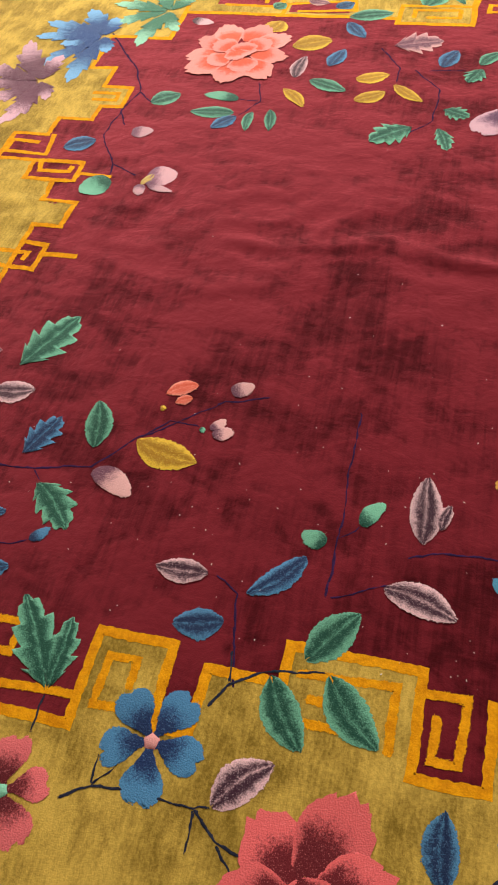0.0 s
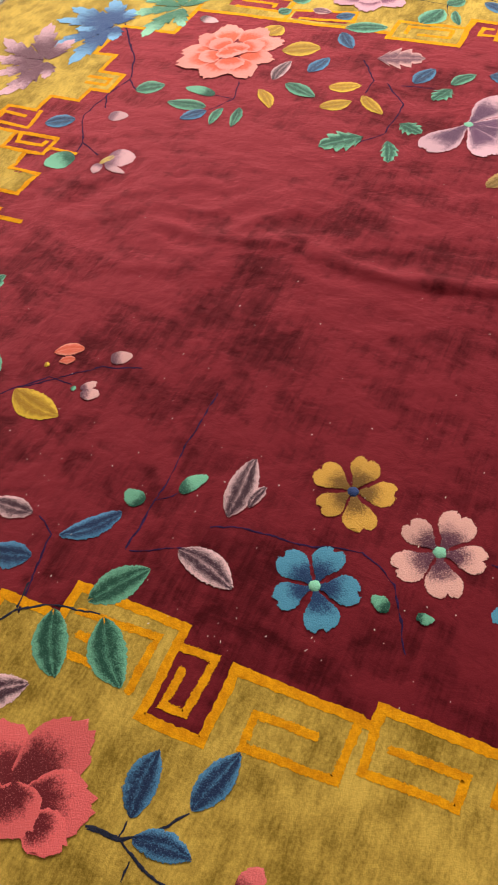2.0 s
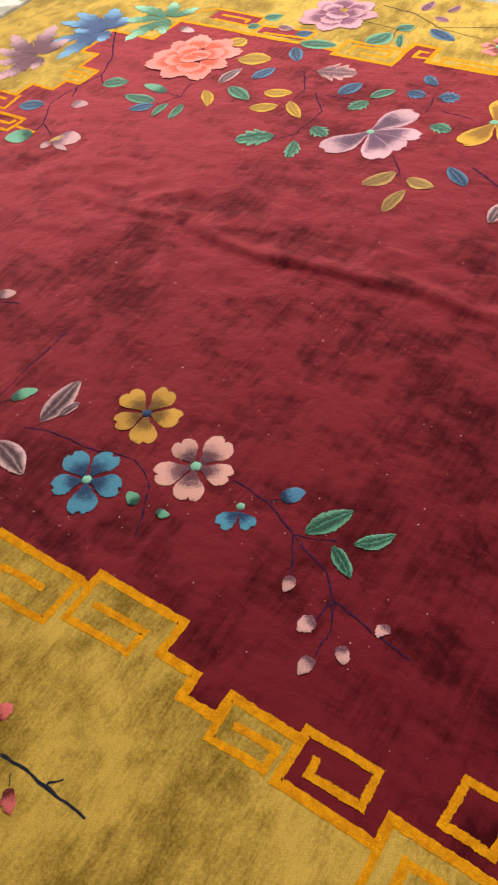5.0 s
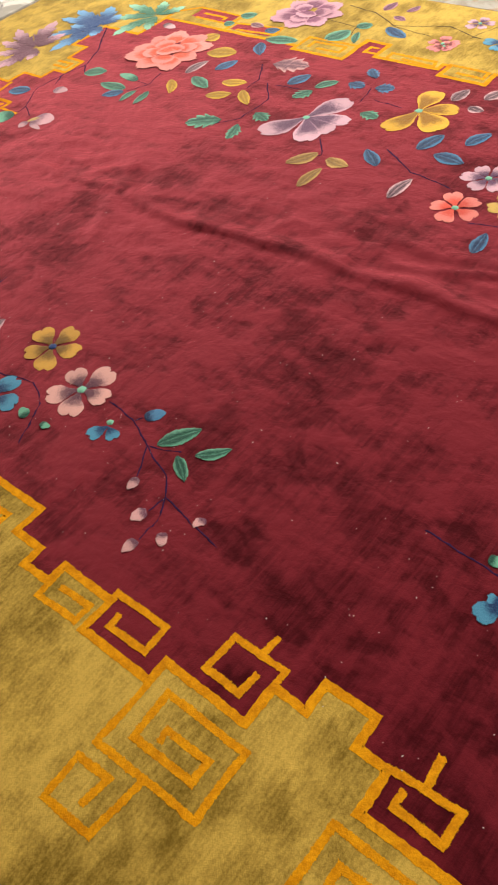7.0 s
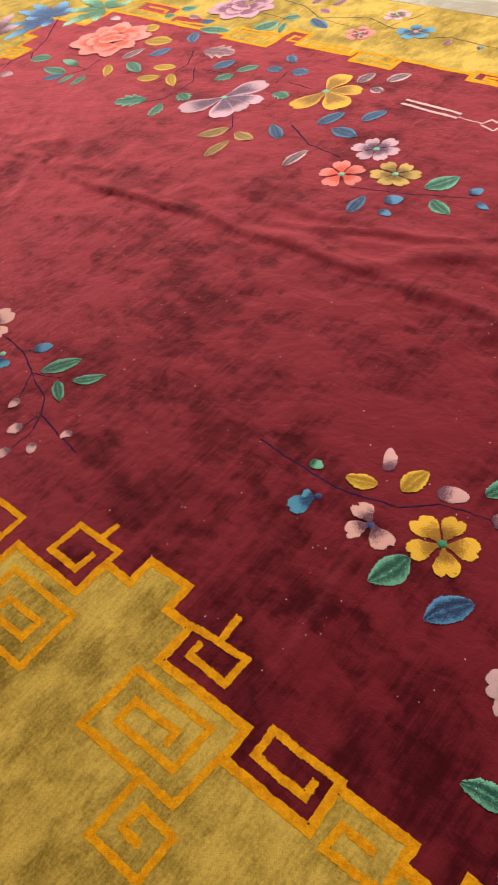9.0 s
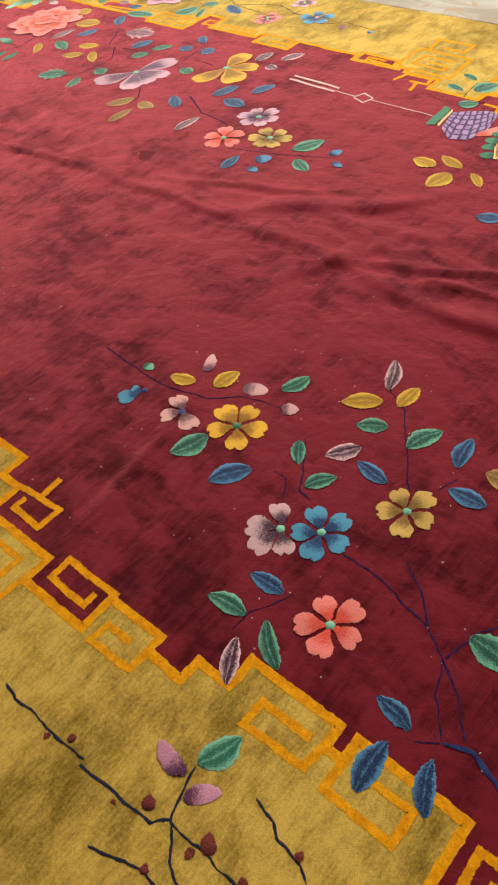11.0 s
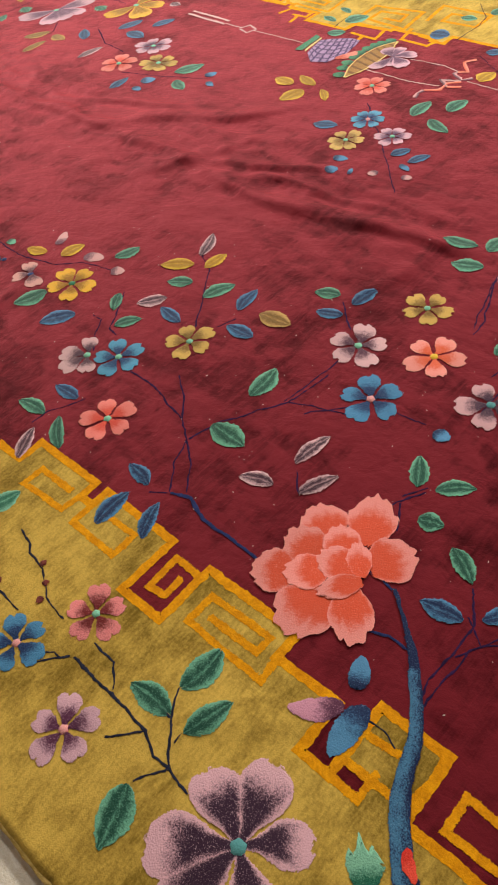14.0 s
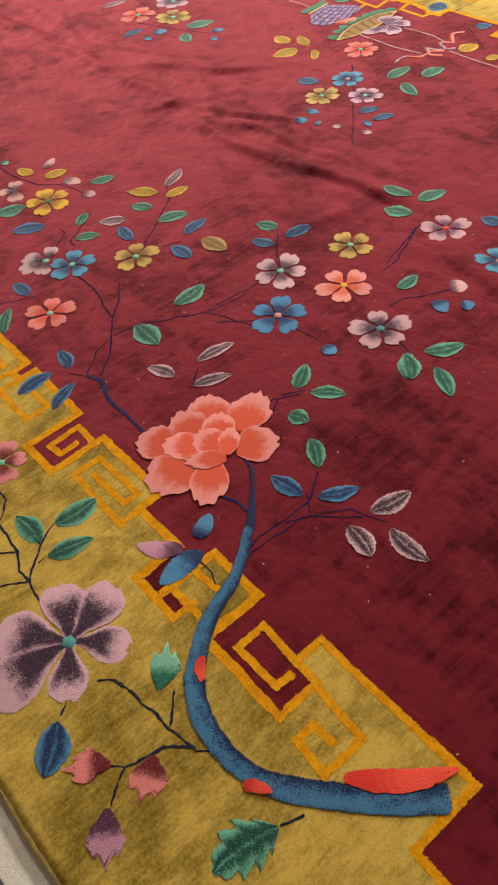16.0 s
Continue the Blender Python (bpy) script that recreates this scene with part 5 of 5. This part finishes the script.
leaf("W", 2.188, 0.250, 10, 0.013, 0.63, "b")

# far left corner
leaf("G", -1.308, 2.417, 34, 0.110, 0.83)
leaf("B", -1.422, 2.186, -153, 0.110, 0.77)
leaf("C", -1.319, 2.246, 5, 0.075, 0.89, "b")
leaf("G", -1.308, 1.998, -128, 0.109, 0.89, "b")
leaf("C", -1.193, 1.976, -85, 0.056, 0.75, "b")
leaf("C", -1.183, 1.995, -26, 0.108, 0.35, "b")
leaf("C", -1.187, 2.017, 14, 0.094, 0.97, "b")
leaf("YL", -1.197, 1.974, 65, 0.073, 0.43)
stem("N", 0.008, (-1.612, 2.867), (-1.422, 2.610), (-1.367, 2.481), (-1.398, 2.352), (-1.409, 2.212), (-1.321, 2.075), (-1.221, 2.012))
stem("N", 0.007, (-1.367, 2.481), (-1.304, 2.418))
stem("N", 0.007, (-1.398, 2.352), (-1.355, 2.277))
stem("N", 0.007, (-1.321, 2.075), (-1.310, 2.010))

# far peony leaves
leaf("G", -1.011, 2.461, 170, 0.127, 0.43, "b")
leaf("G", -1.005, 2.384, -179, 0.153, 0.45)
leaf("B", -0.994, 2.366, -130, 0.105, 0.58)
leaf("G", -0.946, 2.397, -90, 0.110, 0.36)
leaf("G", -0.890, 2.413, -80, 0.127, 0.31)
stem("N", 0.006, (-0.968, 2.576), (-0.932, 2.454), (-0.990, 2.368))
stem("N", 0.006, (-0.932, 2.454), (-1.011, 2.461))
leaf("L", -1.326, 2.988, -16, 0.093, 0.58, "b")
leaf("Y", -1.009, 2.915, 66, 0.087, 1.15)
leaf("Y", -0.901, 2.815, 21, 0.146, 0.73)
leaf("L", -0.850, 2.609, 85, 0.145, 0.42)
leaf("B", -0.748, 2.692, 72, 0.122, 0.54)
leaf("Y", -0.873, 2.542, -51, 0.138, 0.36)
leaf("G", -0.796, 2.601, -24, 0.148, 0.44)
leaf("Y", -0.644, 2.616, 20, 0.117, 0.59)
leaf("Y", -0.629, 2.489, 32, 0.116, 0.59)
leaf("Y", -0.512, 2.595, -43, 0.139, 0.37)
leaf("P", -0.547, 2.842, 15, 0.175, 0.82, "s")
leaf("B", -0.366, 2.717, 70, 0.119, 0.56)
leaf("G", -0.243, 2.736, 56, 0.109, 0.54)
leaf("G", -0.236, 2.717, -116, 0.097, 0.82, "s")
leaf("B", -0.731, 2.998, -55, 0.137, 0.44)
leaf("B", -0.797, 3.107, 30, 0.076, 0.89)
leaf("G", -0.735, 3.033, 15, 0.164, 0.53)
leaf("P", -0.910, 3.151, -10, 0.088, 0.62)
leaf("G", -1.028, 3.086, 47, 0.055, 1.15)
leaf("G", -1.017, 3.201, 29, 0.084, 0.93)
leaf("G", -0.419, 2.359, -143, 0.157, 0.74, "s")
leaf("G", -0.349, 2.367, -71, 0.130, 0.46, "s")
leaf("G", -0.342, 2.466, -22, 0.096, 0.81, "s")
leaf("A", 0.006, 2.208, 61, 0.137, 0.5)
leaf("A", 0.137, 2.104, 86, 0.138, 0.37)
leaf("A", 0.123, 2.305, -8, 0.103, 0.63)
leaf("B", -0.141, 2.829, -2, 0.085, 0.91, "s")
leaf("B", -0.052, 2.904, 133, 0.100, 0.59, "s")
leaf("B", -0.017, 2.831, 25, 0.088, 1.01, "s")
leaf("G", 0.038, 2.641, -9, 0.093, 0.83, "s")
stem("N", 0.007, (-0.588, 2.827), (-0.504, 2.698), (-0.507, 2.610))
stem("N", 0.007, (-0.456, 2.693), (-0.361, 2.580), (-0.364, 2.400), (-0.440, 2.314))
stem("N", 0.006, (-0.409, 2.688), (-0.287, 2.711))
stem("N", 0.006, (-0.026, 2.828), (-0.006, 2.712))
leaf("B", 0.308, 2.342, 138, 0.127, 0.45)
leaf("B", 0.376, 2.501, 75, 0.138, 0.47)
leaf("B", 0.446, 2.501, -5, 0.122, 0.58)
leaf("B", 0.516, 2.595, 69, 0.122, 0.51)
leaf("L", 0.454, 2.184, 87, 0.146, 0.36)
leaf("L", 0.315, 2.863, 82, 0.112, 0.51)
leaf("L", 0.419, 2.923, 65, 0.117, 0.57)
leaf("L", 0.390, 2.848, -6, 0.068, 0.79)
leaf("B", 0.838, 2.043, 96, 0.124, 0.4)
leaf("B", 0.900, 2.166, 44, 0.066, 0.92, "b")
leaf("B", 0.916, 2.109, -9, 0.054, 0.72, "b")
leaf("G", 0.974, 2.294, 61, 0.140, 0.56)
leaf("G", 1.032, 2.250, -28, 0.112, 0.52)
leaf("B", 1.120, 2.333, 63, 0.061, 0.75, "b")
leaf("B", 1.169, 2.301, -20, 0.053, 0.67, "b")
blossom("OR", 0.673, 2.243, 55, 0.091, 5)
blossom("YB", 0.840, 2.330, -155, 0.088, 6)
blossom("VL", 0.685, 2.445, 14, 0.092, 6)
stem("N", 0.008, (0.278, 2.459), (0.434, 2.365), (0.608, 2.335))
stem("N", 0.006, (0.169, 2.741), (0.031, 2.752))
stem("N", 0.006, (0.749, 2.186), (0.904, 2.228), (1.163, 2.329))
stem("N", 0.006, (0.015, 2.417), (0.090, 2.316), (0.018, 2.256))

# fan group
leaf("Y", 1.505, 2.453, 175, 0.099, 0.67)
leaf("Y", 1.591, 2.485, 158, 0.116, 0.45)
leaf("Y", 1.568, 2.438, -100, 0.120, 0.69)
leaf("Y", 1.632, 2.472, -42, 0.102, 0.39)
blossom("OR", 1.792, 2.588, 41, 0.077, 6)
blossom("BW", 1.940, 2.362, 30, 0.070, 6)
blossom("YG2", 1.960, 2.201, -150, 0.074, 6)
blossom("VL", 2.088, 2.305, -150, 0.069, 6)
leaf("B", 1.779, 2.240, 19, 0.099, 0.65)
leaf("B", 1.993, 2.089, 14, 0.057, 0.68, "b")
leaf("B", 2.029, 1.997, 50, 0.049, 1.15, "b")
leaf("B", 2.112, 2.018, 106, 0.043, 0.46, "b")
leaf("P", 2.180, 2.088, -113, 0.042, 0.83, "b")
leaf("B", 2.157, 2.195, 60, 0.079, 0.62)
leaf("B", 2.237, 2.186, 65, 0.088, 0.5)
leaf("B", 2.217, 2.165, -24, 0.058, 0.49, "b")
leaf("P", 2.267, 2.097, 16, 0.040, 0.86, "b")
leaf("G", 2.063, 2.458, 89, 0.129, 0.5)
leaf("G", 2.157, 2.547, 82, 0.117, 0.56)
leaf("G", 2.129, 2.471, -25, 0.127, 0.43)
leaf("Y", 2.128, 2.808, 80, 0.093, 0.8)
leaf("Y", 2.238, 2.841, 2, 0.052, 1.09)
leaf("G", 1.326, 2.899, 35, 0.080, 0.86)
leaf("G", 1.197, 3.043, -17, 0.093, 0.49)
leaf("G", 1.206, 3.155, -24, 0.085, 0.47)
leaf("G", 1.321, 3.033, 59, 0.114, 0.81)
leaf("B", 1.725, 3.087, 15, 0.087, 1.15)
leaf("B", 2.021, 3.035, 28, 0.071, 0.83)
leaf("G", 1.753, 3.279, 12, 0.076, 0.79)
leaf("G", 1.855, 3.363, 69, 0.089, 0.73)
stem("K", 0.005, (1.314, 2.961), (1.296, 3.105))
stem("K", 0.006, (1.861, 3.074), (1.866, 3.236), (1.850, 3.327), (1.745, 3.447))
stem("N", 0.006, (1.857, 2.469), (2.079, 2.249), (2.314, 2.002))
stem("N", 0.005, (2.016, 3.003), (2.199, 2.874))

# far border sprays
leaf("G", -0.467, 3.130, 71, 0.140, 0.75)
leaf("G", -0.328, 3.151, 113, 0.119, 0.32)
leaf("G", -0.415, 3.298, 46, 0.078, 0.98)
leaf("B", -0.283, 3.352, -28, 0.154, 0.46)
leaf("V", -0.395, 3.499, 84, 0.105, 0.53)
leaf("V", -0.317, 3.460, -17, 0.079, 0.6)
leaf("V", -0.286, 3.521, 72, 0.084, 0.52)
blossom("RD", 0.028, 3.292, 32, 0.075, 5)
blossom("VL", 0.076, 3.528, 23, 0.067, 5)
blossom("BW", 0.258, 3.394, 47, 0.087, 5)
blossom("RD", 0.047, 3.269, 35, 0.056, 5)
leaf("V", 0.438, 3.326, 80, 0.055, 0.66)
leaf("B", 0.589, 3.345, 44, 0.031, 1.15, "b")
stem("K", 0.005, (-0.595, 3.326), (-0.415, 3.298), (-0.385, 3.211))
stem("K", 0.006, (-0.584, 3.495), (-0.420, 3.467), (-0.266, 3.373), (-0.028, 3.458), (0.119, 3.393), (0.278, 3.401))
stem("K", 0.005, (-0.266, 3.373), (-0.052, 3.333))
stem("K", 0.005, (0.306, 3.335), (0.433, 3.406), (0.668, 3.377))
stem("K", 0.005, (0.105, 3.374), (0.199, 3.605))

# bare twig on the gold
stem("K", 0.008, (1.847, 0.271), (1.893, 0.260), (1.934, 0.268), (1.992, 0.262), (2.048, 0.267), (2.098, 0.269))
leaf("W", 2.001, 0.261, -76, 0.015, 1.04, "b")
leaf("W", 2.049, 0.274, 127, 0.020, 1.01, "b")
leaf("Q", 0.360, 0.206, -43, 0.048, 0.66, "b")
stem("K", 0.007, (0.189, 0.240), (0.254, 0.239), (0.305, 0.239))
stem("K", 0.004, (0.337, 0.232), (0.361, 0.204))


# ---- what lies round the rug ----
def floor_material():
    m, nt, bsdf = mat_base("pale_stone_floor")
    a, b = noise_node(nt, 1.4, 5.0, None, 0.6, 1.2), noise_node(nt, 9.0, 4.0, None, 0.6, 0.6)
    k = math_node(nt, "ADD", math_node(nt, "MULTIPLY", a, 0.7), math_node(nt, "MULTIPLY", b, 0.3))
    link(nt, mix(nt, ramp(nt, k, 0.35, 0.65), (0.42, 0.33, 0.25), (0.62, 0.56, 0.48)), bsdf.inputs["Base Color"])
    bsdf.inputs["Roughness"].default_value = 0.5
    return m


def pale_rug_material(name, lo, hi, accent):
    m, nt, bsdf = mat_base(name)
    a, b = noise_node(nt, 2.2, 5.0, (1, 1.6, 1), 0.65, 1.5), noise_node(nt, 6.0, 4.0, None, 0.6, 1.0)
    col = mix(nt, ramp(nt, a, 0.4, 0.6), lo, hi)
    col = mix(nt, ramp(nt, b, 0.56, 0.66), col, accent)
    pile_finish(nt, bsdf, col, (1, 1, 1), 0.1)
    return m


def slab(name, x0, x1, y0, y1, z0, z1, material, label, category, kind="", bevel=0.004):
    bm = bmesh.new()
    bmesh.ops.create_cube(bm, size=1)
    for p in bm.verts:
        p.co = ((x0 + x1) / 2 + p.co.x * (x1 - x0), (y0 + y1) / 2 + p.co.y * (y1 - y0), (z0 + z1) / 2 + p.co.z * (z1 - z0))
    if bevel:
        bmesh.ops.bevel(bm, geom=list(bm.edges), offset=bevel, segments=2, affect="EDGES")
    me = bpy.data.meshes.new(name)
    bm.to_mesh(me)
    bm.free()
    me.materials.append(material)
    return tagged(new(name, me), label, category, "", kind)


WALL, nt_w, wall_b = mat_base("warm_beige_plaster")
link(nt_w, mix(nt_w, ramp(nt_w, noise_node(nt_w, 3.0, 5.0), 0.3, 0.7), (0.36, 0.33, 0.29), (0.44, 0.41, 0.37)), wall_b.inputs["Base Color"])
wall_b.inputs["Roughness"].default_value = 0.9
RX0, RX1, RY0, RY1, RZ = -6.0, 8.5, -4.0, 8.0, 3.3
slab("floor", RX0, RX1, RY0, RY1, FLOOR_Z - 0.1, FLOOR_Z - 0.012, floor_material(), "pale mottled stone floor", "floor", "structure", 0)
slab("wall_north", RX0, RX1, RY1, RY1 + 0.15, FLOOR_Z - 0.1, RZ, WALL, "plain beige wall", "wall", "structure", 0)
slab("wall_south", RX0, RX1, RY0 - 0.15, RY0, FLOOR_Z - 0.1, RZ, WALL, "plain beige wall", "wall", "structure", 0)
slab("wall_east", RX1, RX1 + 0.15, RY0, RY1, FLOOR_Z - 0.1, RZ, WALL, "plain beige wall", "wall", "structure", 0)
slab("wall_west", RX0 - 0.15, RX0, RY0, RY1, FLOOR_Z - 0.1, RZ, WALL, "plain beige wall", "wall", "structure", 0)
slab("ceiling", RX0, RX1, RY0, RY1, RZ, RZ + 0.1, WALL, "plain beige ceiling", "ceiling", "structure", 0)

under = tagged(new("cream_rug"), "cream rug with yellow pattern and pale selvedge beneath the red rug", "rug")
CREAM = pale_rug_material("cream_wool", (0.84, 0.76, 0.56), (0.92, 0.89, 0.82), (0.80, 0.62, 0.20))
SELV = plain_wool("pale_selvedge_cotton", (0.74, 0.68, 0.56), (0.92, 0.89, 0.82))
GREY = plain_wool("grey_edge_cord", (0.16, 0.15, 0.15), (0.30, 0.29, 0.29))
for name, ya, yb, za, zb, m, words in (("pile", -1.9, -0.10, FLOOR_Z - 0.012, FLOOR_Z + 0.002, CREAM, "cream pile with yellow motifs"),
                                       ("selvedge", -0.068, 0.3, FLOOR_Z - 0.011, FLOOR_Z - 0.001, SELV, "pale ribbed selvedge"),
                                       ("edge_band", -0.098, -0.076, FLOOR_Z - 0.011, FLOOR_Z + 0.001, SELV, "cream binding"),
                                       ("edge_cord", -0.077, -0.067, FLOOR_Z - 0.011, FLOOR_Z - 0.0005, GREY, "dark grey cord")):
    o = slab(name, -2.0, 6.0, ya, yb, za, zb, m, words, "", "", 0.003)
    o.parent = under
far_rug = slab("pale_rug", -3.5, 6.5, 3.682, 6.2, FLOOR_Z - 0.012, FLOOR_Z + 0.012, pale_rug_material("pale_wool", (0.34, 0.30, 0.24), (0.46, 0.44, 0.40), (0.42, 0.30, 0.20)),
               "pale cream and grey patterned rug on the floor", "rug")
side_rug = slab("ivory_rug", -5.2, -2.30, 0.6, 3.66, FLOOR_Z - 0.012, FLOOR_Z + 0.004, pale_rug_material("ivory_wool", (0.40, 0.38, 0.34), (0.78, 0.75, 0.70), (0.30, 0.29, 0.28)),
                "ivory and grey patterned rug on the floor", "rug")

# bound edge of the red rug
ROPE = plain_wool("tan_binding", (0.30, 0.20, 0.05), (0.55, 0.40, 0.14))
for a, b in (((X0, Y0), (X1, Y0)), ((X0, Y1), (X1, Y1)), ((X0, Y0), (X0, Y1))):
    v, f, s = ribbon([a, b], 0.014, -0.002, 0.002, jitter=0.2)
    part("binding", v, f, ROPE, rug, "tan overcast binding")

# lint and dust on the pile
LINT, nt_l, lint_b = mat_base("white_lint")
lint_b.inputs["Base Color"].default_value = (0.8, 0.74, 0.7, 1)
lint_b.inputs["Roughness"].default_value = 0.9
rnd = random.Random(7)
lv, lf = [], []
for k in range(480):
    x, y = rnd.uniform(-1.2, 4.2), min(3.0, 0.62 + abs(rnd.gauss(0, 0.75)))
    if rnd.random() < 0.5:
        x = rnd.gauss(rnd.choice((-0.3, 0.4, 1.6, 2.6)), 0.35)
    r, a, e = rnd.uniform(0.0005, 0.0013), rnd.uniform(0, 6.28), rnd.uniform(1, 2.6)
    z, o = height(x, y) + 0.0015, len(lv)
    for q in range(5):
        b = 2 * math.pi * q / 5
        u, w = r * e * math.cos(b), r * math.sin(b)
        lv.append((x + u * math.cos(a) - w * math.sin(a), y + u * math.sin(a) + w * math.cos(a), z))
    lv.append((x, y, z + r))
    lf += [(o + q, o + (q + 1) % 5, o + 5) for q in range(5)]
lint = part("lint", lv, lf, LINT, None, "scattered white specks of lint on the pile")
tagged(lint, category="lint", kind="stuff")
